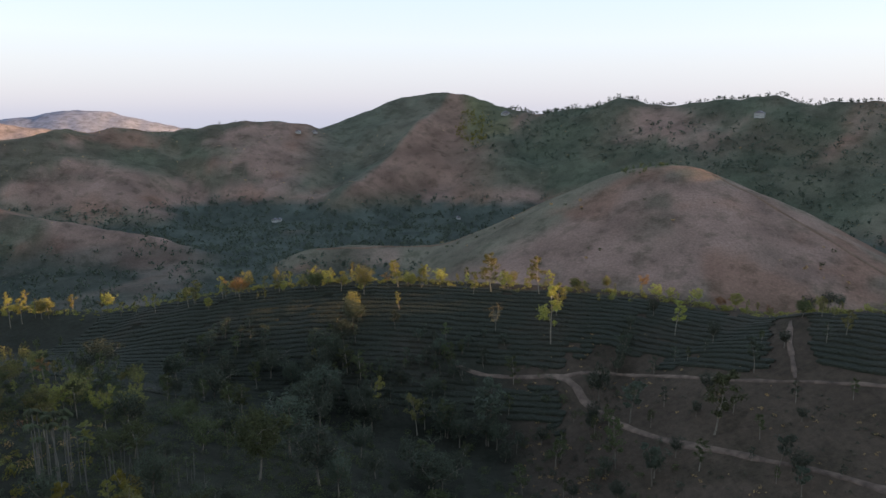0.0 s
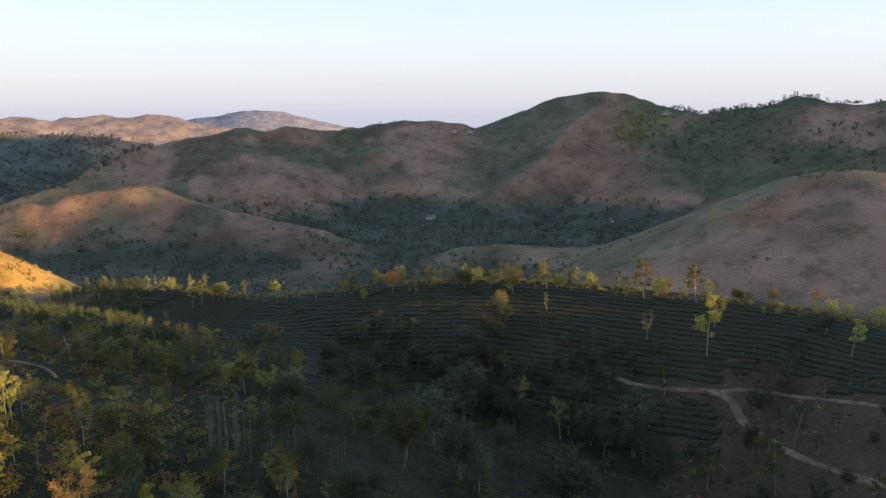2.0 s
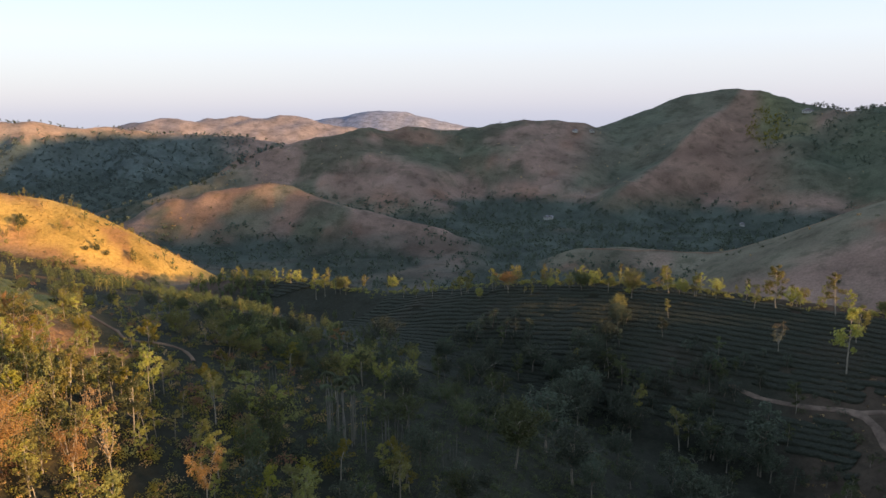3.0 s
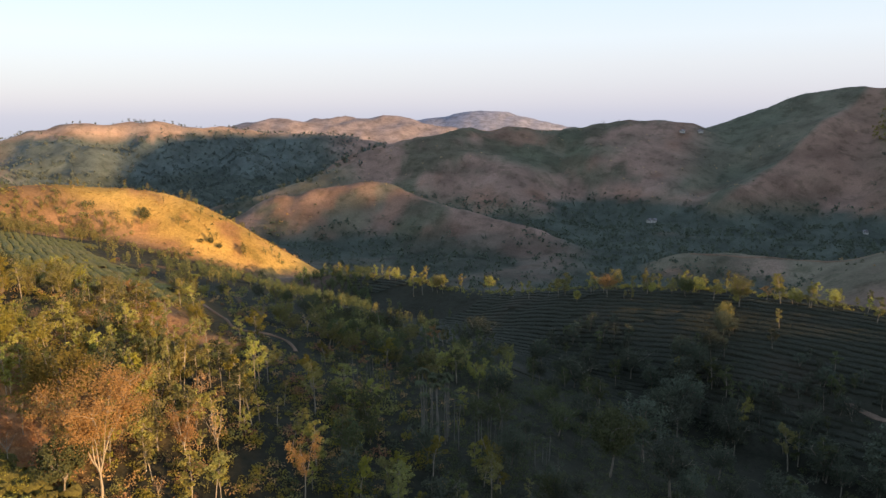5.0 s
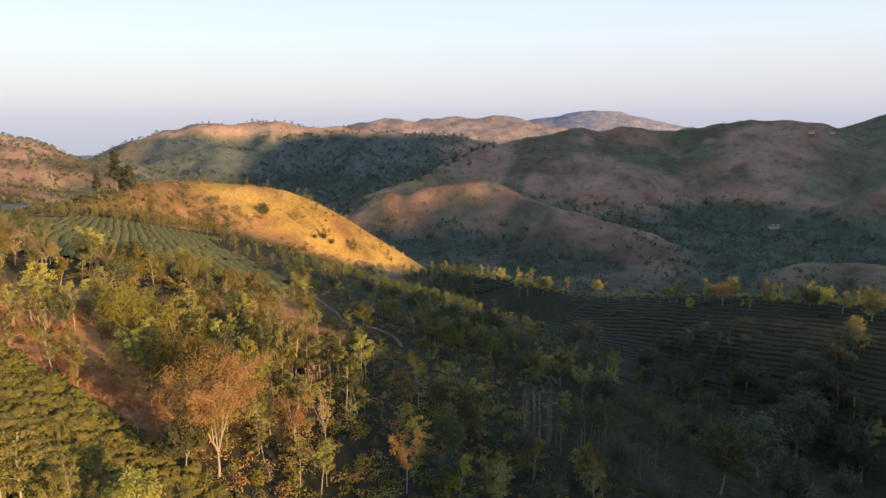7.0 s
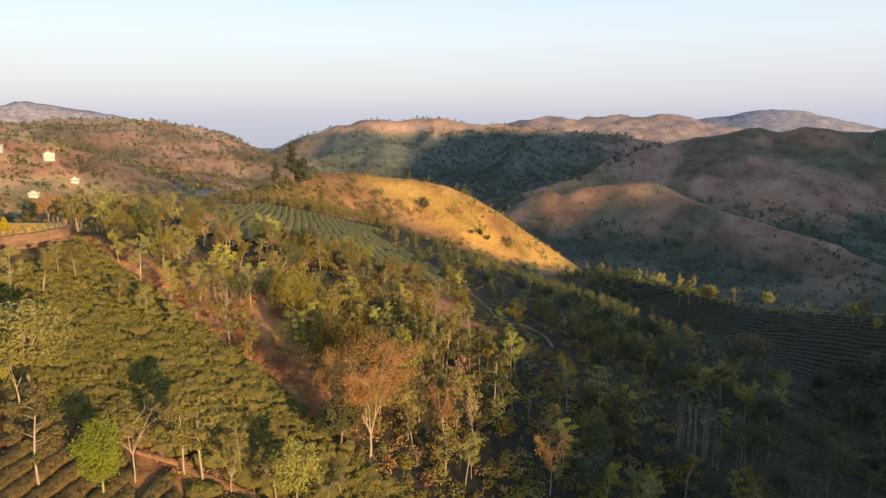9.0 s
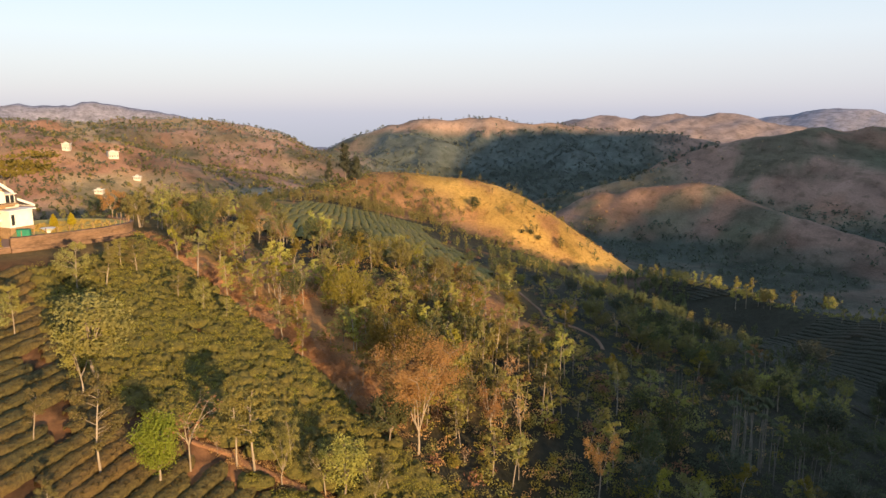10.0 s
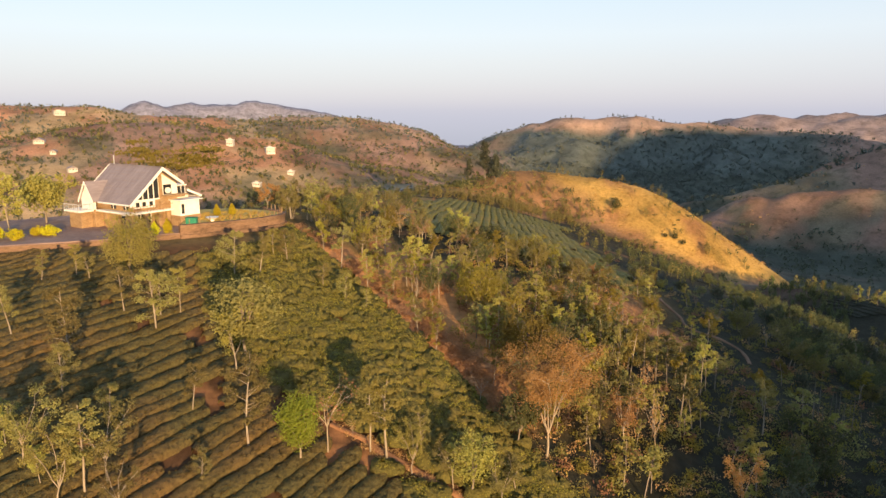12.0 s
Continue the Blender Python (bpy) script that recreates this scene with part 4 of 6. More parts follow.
oaks_, rounds_, greens_, rusts_, bares_ = kinds(fx, fy, rng.uniform(4.0, 8.0, len(fx)) * (1 - 0.4 * smooth(105, 160, np.hypot(fx, fy))), [3, 3, 5, 0.3, 0.5], rng)
plant(oaks_, OAKS, "slim silver oak with golden-green crown on a wooded slope", "tree", "silver oaks on the wooded slope", 8.0, RNG)
plant(rounds_, [broad("round_tree", LEAF_OAK, n_leaf=1500), broad("round_tree", LEAF_YELLOW, n_leaf=1400)], "leafy round-crowned tree with olive-yellow foliage", "tree", "round-crowned trees", 8.0, RNG)
plant(greens_, [broad("green_tree", LEAF_GREEN, n_leaf=600, ball=75, forks=4, size=0.3), broad("green_tree", LEAF_OAK, n_leaf=600, spread=3.6, bole=0.25, ball=75, forks=4, size=0.3)], "leafy green tree in mixed hillside woodland", "tree", "green woodland trees", 8.0, RNG)
plant(rusts_, [broad("rust_tree", LEAF_RUST, BARK_PALE, n_leaf=1100)], "small tree with rust-brown leaves and pale limbs", "tree", "rust-leaved trees", 8.0, RNG)
plant(bares_, [broad("bare_tree", LEAF_DRY, BARK_PALE, n_leaf=120, spread=2.4)], "almost leafless tree with whitish branches", "tree", "bare trees", 8.0, RNG)


# closed wood on the sunny slope beyond the garden's edge
cx, cy, cz, rng = scatter(1500, lambda x, y, z, r, a: np.where(in_tea(x, y) | in_patch(x, y), 0.0, 1.0) * smooth(2, 6, y - field_edge(x)) * (np.hypot(x + 121, y - 1) > 23) * smooth(24, 30, z) * np.where(off_band(x, y, 2.6) & off_edge(x, y, 3.2), 1.0, 0.03) * smooth(-0.7, -0.1, fbm(x + 14, y, 18, 3)) * off_road(x, y, 3.0), 74, 150, 50, 80, 83)
ok = clear_of(cx, cy, LISTED, 2.0)
cx, cy = cx[ok][:190], cy[ok][:190]
w1, w2, w3 = kinds(cx, cy, rng.uniform(2.8, 6.4, len(cx)), [3, 2, 0.5], rng)
plant(w1, [broad("green_tree", LEAF_OAK, n_leaf=420, ball=44, forks=4, size=0.3, spread=2.7, bole=0.2), broad("green_tree", LEAF_GREEN, n_leaf=420, ball=44, forks=4, size=0.3, spread=2.9, bole=0.2), broad("green_tree", LEAF_TEA, n_leaf=420, ball=44, forks=3, size=0.3, spread=2.5, bole=0.2)], "bushy olive-green tree in the sunny slope wood", "tree", "trees of the sunny slope", 8.0, RNG)
plant(w2, [oak(None, 1.15, 640, 0.28), oak(LEAF_YELLOW, 1.0, 560, 0.28)], "slim silver oak with golden-green crown on a wooded slope", "tree", "silver oaks on the wooded slope", 8.0, RNG)
plant(w3, [broad("bare_tree", LEAF_DRY, BARK_PALE, n_leaf=420, spread=2.4, thin=0.45, size=0.22)], "half-bare tree with whitish branches and rusty leaves", "tree", "bare trees", 8.0, RNG)


# dark wood on the shaded flank towards the palms
ux, uy, uz, rng = scatter(520, lambda x, y, z, r, a: smooth(1, 5, z) * smooth(31, 26, z) * smooth(-8, 2, ridge_height(HOUSE_RIDGE, x, y) - ridge_height(TEA_RIDGE, x, y)) * off_road(x, y, 3.5), 62, 175, 17, 49, 71)
ok = clear_of(ux, uy, LISTED, 2.5) & clear_of(ux, uy, GROVE, 3.5)
ux, uy = ux[ok][:85], uy[ok][:85]
w1, w2 = kinds(ux, uy, rng.uniform(3.0, 6.5, len(ux)), [2, 1], rng)
plant(w1, [broad("green_tree", LEAF_DARK, n_leaf=260, ball=48, spread=2.6, bole=0.25, forks=3, size=0.38), broad("green_tree", LEAF_GREEN, n_leaf=260, ball=50, spread=2.8, bole=0.2, forks=3, size=0.38)], "rounded green tree in the shaded wood", "tree", "trees of the shaded flank", 8.0, RNG)
plant(w2, [oak(LEAF_GREEN, 1.0, 480, name="slim_tree")], "slim green tree in the shaded wood", "tree", "trees of the shaded flank", 8.0, RNG)


def valley(x, y, z, r, a):
    return smooth(14, 4, z + 4 * fbm(x, y, 25, 2)) * (r < 190)


vx, vy, vz, rng = scatter(500, valley, 85, 200, -30, 45, 9)
ok = clear_of(vx, vy, GROVE, 6.0)
vx, vy = vx[ok][:60], vy[ok][:60]
g1, g2 = kinds(vx, vy, rng.uniform(4, 9, len(vx)), [2, 1], rng)
plant(g1, [broad("green_tree", LEAF_DARK, n_leaf=360, ball=60, forks=3, size=0.38), broad("green_tree", LEAF_DARK, n_leaf=360, spread=3.6, bole=0.25, ball=60, forks=4, size=0.38)], "dark green tree in the shaded valley", "tree", "shaded valley trees", 8.0, RNG)
plant(g2, [oak(LEAF_GREEN, 1.1, 800)], "slim green silver oak in shade among tea rows", "tree", "shaded silver oaks", 8.0, RNG)
rx, ry, rz, rng = scatter(900, lambda x, y, z, r, a: smooth(2, 6, ridge_height(TEA_RIDGE, x, y) - ridge_height(HOUSE_RIDGE, x, y)) * (z > 0) * (r < 200) * smooth(-0.3, 0.4, fbm(x + 12, y, 30, 3)), 115, 205, -32, 36, 15)
rx, ry = rx[:60], ry[:60]
g1, g2 = kinds(rx, ry, rng.uniform(2.5, 6, len(rx)), [2, 2], rng)
plant(g1, [broad("green_tree", LEAF_DARK, n_leaf=500, ball=40, spread=2.4)], "small dark green tree among tea rows", "tree", "shaded slope trees", 8.0, RNG)
plant(g2, [oak(LEAF_GREEN, 1.0, 500), oak(LEAF_DARK, 1.1, 500)], "slim green silver oak in shade among tea rows", "tree", "shaded silver oaks", 8.0, RNG)
lx, ly, lz, rng = scatter(1500, lambda x, y, z, r, a: smooth(0, 5, ridge_height(TEA_RIDGE, x, y) - ridge_height(HOUSE_RIDGE, x, y)) * smooth(17, 9, z + 3 * fbm(x, y, 20, 2)) * (x < 18) * smooth(-0.5, 0.2, fbm(x + 33, y, 22, 3)), 100, 190, -12, 38, 16)
ok = clear_of(lx, ly, GROVE, 3.0) & off_road(lx, ly, 2.0)
lx, ly = lx[ok][:150], ly[ok][:150]
g1, g2 = kinds(lx, ly, rng.uniform(2.2, 5.5, len(lx)), [3, 2], rng)
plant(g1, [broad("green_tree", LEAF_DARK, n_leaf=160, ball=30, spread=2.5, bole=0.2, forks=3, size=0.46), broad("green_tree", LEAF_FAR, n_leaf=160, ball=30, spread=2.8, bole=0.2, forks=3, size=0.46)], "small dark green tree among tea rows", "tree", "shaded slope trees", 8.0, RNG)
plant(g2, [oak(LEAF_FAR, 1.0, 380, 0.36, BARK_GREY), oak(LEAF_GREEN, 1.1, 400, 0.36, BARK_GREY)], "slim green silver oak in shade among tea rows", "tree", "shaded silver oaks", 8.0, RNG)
crest = spline(TEA_RIDGE[0], 30)[:330]
pick = crest[RNG.rand(len(crest)) < 0.28]
rows = [(x + RNG.normal() * 1.5, y + RNG.normal() * 3.5 - 2, RNG.uniform(2.6, 6.4) * (1.0 if x < 30 else 0.7)) for x, y, z in pick]
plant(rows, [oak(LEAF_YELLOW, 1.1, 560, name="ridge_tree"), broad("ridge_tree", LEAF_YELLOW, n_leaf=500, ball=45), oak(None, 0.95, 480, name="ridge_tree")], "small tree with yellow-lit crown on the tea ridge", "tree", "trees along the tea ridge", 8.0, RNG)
plant([(-272.4, 203.6, 5.5), (-276, 206, 3.2), (-246.6, 217.5, 3.6), (-243, 219, 2.8), (-249, 214, 2.4)], [broad("green_tree", LEAF_GREEN, n_leaf=600, ball=90, spread=3.6, bole=0.12)], "lone leafy green tree on golden grass", "tree", "trees on the golden hill", 8.0, RNG)
CASUARINAS = [(-318, 157, 19), (-312, 160, 14), (-322, 150, 12)]
plant(CASUARINAS, [lambda: build_tree("casuarina", conifer_shape(RNG), BARK_GREY, LEAF_DARK)], "tall dark feathery casuarina on the hill crest", "tree", "hilltop casuarinas", 10.0, RNG)


def far_trees(name, x, y, h, leaf, label, rng):
    """Small far trees with stems, joined: narrow clumps on poles."""
    z = ground_z(x, y)
    v, f = clumps(x, y, z, h, 46, rng, wide=0.26, lift=0.62, size=0.11)
    pieces = [(v, f)] + [tube([(a, b, c - 0.2), (a, b, c + k * 0.5), (a, b, c + k * 0.85)], [0.12, 0.09, 0.03], 4) for a, b, c, k in zip(x, y, z, h)]
    v, f = joined(pieces)
    return tagged(mesh_object(name, v, f, leaf, smooth_faces=False), label, "trees", kind="stuff")


def clumps(x, y, z, h, n, rng, wide=0.42, lift=0.5, size=0.2):
    """Many small far plants as leaf sprays: n to each."""
    N = len(x)
    d = rng.normal(size=(N, n, 3))
    d /= np.linalg.norm(d, axis=2)[:, :, None]
    d *= rng.uniform(0.45, 1.0, (N, n, 1)) * rng.uniform(0.7, 1.3, (N, n, 1))
    hh = np.asarray(h)[:, None]
    c = np.stack([x[:, None] + d[:, :, 0] * hh * wide, y[:, None] + d[:, :, 1] * hh * wide, z[:, None] + hh * (lift + d[:, :, 2] * 0.45)], -1).reshape(-1, 3)
    return leaves(c, np.repeat(h * size, n) * rng.uniform(0.7, 1.4, N * n), rng, out=d.reshape(-1, 3) + np.array([0, 0, 0.3]))


def stuff(name, x, y, z, h, n, leaf, label, rng, **kw):
    v, f = clumps(x, y, z, h, n, rng, **kw)
    return tagged(mesh_object(name, v, f, leaf, smooth_faces=False), label, "vegetation", kind="stuff")


half_ = np.arange(len(dx)) % 2 == 0
far_trees("hillside_trees", dx[half_], dy[half_], rng.uniform(2.2, 4.8, half_.sum()), LEAF_OAK, "small golden-olive trees over the far slope", rng)
far_trees("hillside_trees", dx[~half_], dy[~half_], rng.uniform(2.2, 4.8, (~half_).sum()), LEAF_GREEN, "small green trees over the far slope", rng)
# undergrowth between the near trees: light and shade go into leaf colour, dry marks sunlit ground
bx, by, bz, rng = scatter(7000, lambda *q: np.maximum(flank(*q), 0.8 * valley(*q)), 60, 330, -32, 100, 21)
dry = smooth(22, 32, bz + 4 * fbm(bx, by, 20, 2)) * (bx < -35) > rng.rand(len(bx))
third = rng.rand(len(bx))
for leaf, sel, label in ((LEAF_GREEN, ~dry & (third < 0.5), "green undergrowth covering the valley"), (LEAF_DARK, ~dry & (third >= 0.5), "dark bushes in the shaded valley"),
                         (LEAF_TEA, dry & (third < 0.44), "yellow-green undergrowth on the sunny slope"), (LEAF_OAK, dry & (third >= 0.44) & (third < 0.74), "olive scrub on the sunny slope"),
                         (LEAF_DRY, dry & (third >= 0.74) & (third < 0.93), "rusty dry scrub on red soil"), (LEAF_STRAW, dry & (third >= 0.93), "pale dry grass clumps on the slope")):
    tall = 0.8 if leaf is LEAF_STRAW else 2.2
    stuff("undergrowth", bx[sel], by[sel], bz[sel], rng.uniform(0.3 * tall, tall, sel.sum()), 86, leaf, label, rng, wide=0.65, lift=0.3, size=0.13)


# low bushes coloured the same way, paler leaves where the sun falls
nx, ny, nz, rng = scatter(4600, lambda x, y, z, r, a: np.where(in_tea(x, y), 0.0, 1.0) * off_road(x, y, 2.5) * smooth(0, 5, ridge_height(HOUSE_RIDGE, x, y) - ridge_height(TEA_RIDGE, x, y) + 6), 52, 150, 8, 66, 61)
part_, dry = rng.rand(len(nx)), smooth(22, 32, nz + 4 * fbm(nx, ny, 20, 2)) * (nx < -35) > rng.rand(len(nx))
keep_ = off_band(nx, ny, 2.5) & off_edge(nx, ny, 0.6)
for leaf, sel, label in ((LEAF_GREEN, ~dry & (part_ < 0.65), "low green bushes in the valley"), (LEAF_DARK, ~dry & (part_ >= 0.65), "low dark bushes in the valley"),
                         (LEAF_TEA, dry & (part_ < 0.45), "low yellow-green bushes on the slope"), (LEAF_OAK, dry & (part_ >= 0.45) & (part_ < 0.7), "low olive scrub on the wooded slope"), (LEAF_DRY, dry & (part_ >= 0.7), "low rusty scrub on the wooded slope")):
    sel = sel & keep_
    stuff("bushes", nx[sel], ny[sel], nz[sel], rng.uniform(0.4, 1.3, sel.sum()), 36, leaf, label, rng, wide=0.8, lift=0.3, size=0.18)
kx = np.concatenate([RNG.uniform(-118, -62, 300), RNG.uniform(-82, -61, 220)])
ky = np.interp(kx, [-125, -110, -86, -73, -63, -52], [20, 24, 31, 34, 35, 37]) + RNG.normal(size=520) * 1.5
stuff("dry_scrub", kx, ky, ground_z(kx, ky), RNG.uniform(0.4, 1.3, 520), 60, LEAF_DRY, "rust-coloured dry scrub along the garden edge", RNG, wide=0.75, lift=0.35, size=0.14)
kp = spline(GARDEN_PATH, 20)[:, :2]
kp = kp[RNG.randint(0, len(kp), 90)] + RNG.normal(size=(90, 2)) * 0.55
stuff("dry_scrub", kp[:, 0], kp[:, 1], ground_z(kp[:, 0], kp[:, 1]), RNG.uniform(0.25, 0.7, 90), 40, LEAF_DRY, "low rusty scrub beside the garden path", RNG, wide=0.8, lift=0.35, size=0.17)
kb = EARTH_BAND[RNG.randint(0, len(EARTH_BAND), 160)] + RNG.normal(size=(160, 2)) * 2.0
stuff("dry_scrub", kb[:, 0], kb[:, 1], ground_z(kb[:, 0], kb[:, 1]), RNG.uniform(0.3, 0.9, 160), 44, LEAF_DRY, "low dry scrub on the red earth band", RNG, wide=0.7, lift=0.35, size=0.16)
ox, oy, oz, rng = scatter(2600, lambda x, y, z, r, a: smooth(8, 20, x) * (ridge_height(TEA_RIDGE, x, y) < 16 + 0.07 * x) * off_road(x, y, 1.2) * smooth(-0.6, 0.3, fbm(x, y, 9, 3)), 70, 190, -36, -2, 73)
half_ = rng.rand(len(ox)) < 0.6
stuff("low_scrub", ox[half_], oy[half_], oz[half_], rng.uniform(0.3, 0.9, half_.sum()), 14, LEAF_DARK, "low dark scrub over the bare slope", rng, wide=0.9, lift=0.3, size=0.34)
stuff("low_scrub", ox[~half_], oy[~half_], oz[~half_], rng.uniform(0.25, 0.7, (~half_).sum()), 14, LEAF_DRY, "low brown scrub over the bare slope", rng, wide=0.9, lift=0.3, size=0.34)
yx, yy, yz, rng = scatter(1600, lambda x, y, z, r, a: smooth(-6, 0, z) * smooth(24, 10, z) * smooth(55, 42, a + 4 * fbm(x, y, 20, 2)) * smooth(-0.5, 0.3, fbm(x, y, 18, 3)) * off_road(x, y, 3.0), 180, 300, 36, 55, 74)
far_trees("hillside_trees", yx, yy, rng.uniform(1.6, 4.2, len(yx)), LEAF_GREEN, "small green trees on the saddle", rng)
HOUSE_SITES = np.array([(-570, 62.1), (-553.5, 89.3), (-490.2, 69.3), (-482.4, 172.6), (-589.2, -69.3), (-913.7, -84.9), (-512.9, 96.9), (-508.5, 186.6), (-564.8, -58.5), (-517.8, -43.9), (-186.2, 915.9), (-167.2, 931.1), (-168.6, 699.3), (85.1, 968.7), (341.3, 771.8), (16.1, 719), (-164.5, 700.1)])
# far woods
def far_woods(x, y, z, r, a):
    low = smooth(-14, -24, z + 5 * fbm(x, y, 90, 3)) * (r > 330) * (1 - 0.9 * smooth(16, 22, a) * smooth(52, 47, a) * smooth(560, 510, r) * smooth(-37, -31, z))
    side = smooth(0, 6, -a) * smooth(540, 600, y) * smooth(-0.7, -0.1, fbm(x, y, 130, 4))
    left = smooth(34, 40, a) * smooth(66, 60, a) * smooth(780, 900, r) * smooth(-0.6, 0.0, fbm(x, y, 170, 4)) * smooth(46, 30, z)
    houses = smooth(62, 68, a) * smooth(330, 380, r) * smooth(-0.45, 0.15, fbm(x, y, 80, 4))
    return np.clip(np.maximum.reduce([low, side, left, houses]), 0, 1) * (r < 1600) * clear_of(x, y, HOUSE_SITES, 13)


wx, wy, wz, rng = scatter(38000, far_woods, 300, 1600, -36, 104, 33, 0.8)
near_w = (np.hypot(wx, wy) < 800) | (np.degrees(np.arctan2(-wx, wy)) < 32)
tall_w = np.where(np.degrees(np.arctan2(-wx, wy)) > 63, 0.6, 1.0)
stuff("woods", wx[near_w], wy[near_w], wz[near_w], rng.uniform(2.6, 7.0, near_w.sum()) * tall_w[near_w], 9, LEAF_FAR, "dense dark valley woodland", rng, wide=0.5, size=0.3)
stuff("woods", wx[~near_w], wy[~near_w], wz[~near_w], rng.uniform(3, 7.5, (~near_w).sum()) * tall_w[~near_w], 8, LEAF_HAZED, "distant woodland over the hills", rng, wide=0.5, size=0.42)
vx, vy, vz, rng = scatter(11000, lambda x, y, z, r, a: (0.25 + 0.75 * smooth(-0.3, 0.2, fbm(x + 5, y, 45, 4))) * smooth(61, 66, a + 2 * fbm(x, y, 60, 2)) * clear_of(x, y, HOUSE_SITES, 10), 330, 1050, 58, 104, 35)
sel = rng.rand(len(vx)) < 0.45
stuff("hillside_trees", vx[sel], vy[sel], vz[sel], rng.uniform(1.4, 3.8, sel.sum()), 9, LEAF_OAK, "small olive trees dotted over the inhabited hillside", rng, wide=0.42, size=0.38)
stuff("hillside_trees", vx[~sel], vy[~sel], vz[~sel], rng.uniform(1.6, 4.6, (~sel).sum()), 9, LEAF_GREEN, "small green trees dotted over the inhabited hillside", rng, wide=0.42, size=0.38)
# shrubs dotted over the dry hills and trees along the skylines
sx, sy, sz, rng = scatter(6500, lambda x, y, z, r, a: (0.12 + smooth(0.0, 0.5, fbm(x + 40, y, 60, 3))) * (z > -20) * (r > 340), 300, 1300, -36, 104, 41)
ds = rng.rand(len(sx)) < 0.4
stuff("shrubs", sx[ds], sy[ds], sz[ds], rng.uniform(0.8, 2.2, ds.sum()), 10, LEAF_DRY, "small brown shrubs dotted over dry hillsides", rng, wide=0.7, lift=0.35, size=0.4)
sx, sy, sz = sx[~ds], sy[~ds], sz[~ds]
stuff("shrubs", sx, sy, sz, rng.uniform(1.0, 2.8, len(sx)), 12, LEAF_GREEN, "small shrubs dotted over dry hillsides", rng, wide=0.6, lift=0.35, size=0.34)
gx, gy, gz, rng = scatter(1500, lambda x, y, z, r, a: (ridge_height(GOLDEN_HILL, x, y) > ridge_height(HOUSE_RIDGE, x, y)) * (r < 390) * (z > 3) * (0.06 + 0.5 * smooth(0.2, 0.5, fbm(x, y, 28, 3))), 270, 390, 38, 66, 47)
stuff("shrubs", gx, gy, gz, rng.uniform(0.5, 2.2, len(gx)), 30, LEAF_GREEN, "green shrubs and tufts on the golden hill", rng, wide=0.7, lift=0.3, size=0.28)
tx, ty, tz, rng = scatter(9000, lambda x, y, z, r, a: (ridge_height(GOLDEN_HILL, x, y) > ridge_height(HOUSE_RIDGE, x, y) - 3) * (r < 390) * (z > 0) * 0.6, 260, 390, 36, 68, 48)
stuff("dry_grass", tx, ty, tz, rng.uniform(0.25, 0.6, len(tx)), 7, LEAF_STRAW, "tufts of golden dry grass", rng, wide=1.2, lift=0.3, size=0.7)
hx, hy, hz, rng = scatter(300, lambda x, y, z, r, a: (z > 36) * 1.0 * (np.hypot((x - 108) / 1.6, y - 421) < 20), 400, 470, -24, -10, 49)
stuff("hilltop_trees", hx, hy, hz, rng.uniform(1.5, 4, len(hx)), 36, LEAF_GREEN, "small trees on the round hill's top", rng, wide=0.4, size=0.18)
# low shrubs for the sunlit crest strip, its glow put into yellow leaves
edge_ = spline(TEA_RIDGE[0], 60)[:800]
edge_ = edge_[RNG.rand(len(edge_)) < 0.75]
ex, ey = edge_[:, 0] + RNG.normal(size=len(edge_)) * 1.2, edge_[:, 1] + RNG.normal(size=len(edge_)) * 2.0
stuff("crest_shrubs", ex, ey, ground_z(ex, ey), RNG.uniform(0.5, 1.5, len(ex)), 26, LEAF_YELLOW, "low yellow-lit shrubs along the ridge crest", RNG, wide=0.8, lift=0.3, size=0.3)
qx, qy, qz, rng = scatter(2200, lambda x, y, z, r, a: np.maximum(0.1, smooth(3, -3, z + 5 * fbm(x, y, 30, 2) - np.minimum(22 + (a - 54) * 1.7, 32))) * smooth(-0.6, 0.0, fbm(x + 9, y, 25, 3)) * np.where(in_patch(x, y), 0.05, 1.0) * (ridge_height(GOLDEN_HILL, x, y) > 0), 230, 385, 46, 72, 52)
far_trees("hillside_trees", qx, qy, rng.uniform(2.0, 5.5, len(qx)), LEAF_OAK, "small scrubby trees on the hill's shoulder", rng)
bx_, by_, bz_, rng = scatter(6500, lambda x, y, z, r, a: smooth(4, -6, y - scrub_line(x) + 6 * fbm(x, y, 16, 3)) * smooth(-75, -55, y - scrub_line(x)) * (ridge_height(GOLDEN_HILL, x, y) > ridge_height(HOUSE_RIDGE, x, y) - 6) * np.where(in_patch(x, y), 0.02, 0.42) * smooth(-0.5, 0.15, fbm(x + 8, y, 14, 3)), 230, 385, 43, 66, 53)
half_ = rng.rand(len(bx_)) < 0.5
stuff("hillside_scrub", bx_[half_], by_[half_], bz_[half_], rng.uniform(0.9, 3.4, half_.sum()), 30, LEAF_GREEN, "green scrub below the golden crown", rng, wide=0.6, lift=0.35, size=0.2)
stuff("hillside_scrub", bx_[~half_], by_[~half_], bz_[~half_], rng.uniform(0.8, 2.8, (~half_).sum()), 30, LEAF_OAK, "olive scrub below the golden crown", rng, wide=0.6, lift=0.35, size=0.2)
gl = spline(GOLDEN_HILL[0], 12)
gl = gl[RNG.rand(len(gl)) < 0.3]
far_trees("hillside_trees", gl[:, 0] + RNG.normal(size=len(gl)) * 2, gl[:, 1] + RNG.normal(size=len(gl)) * 2, RNG.uniform(1.5, 4.5, len(gl)), LEAF_GREEN, "few small trees along the golden crest", RNG)
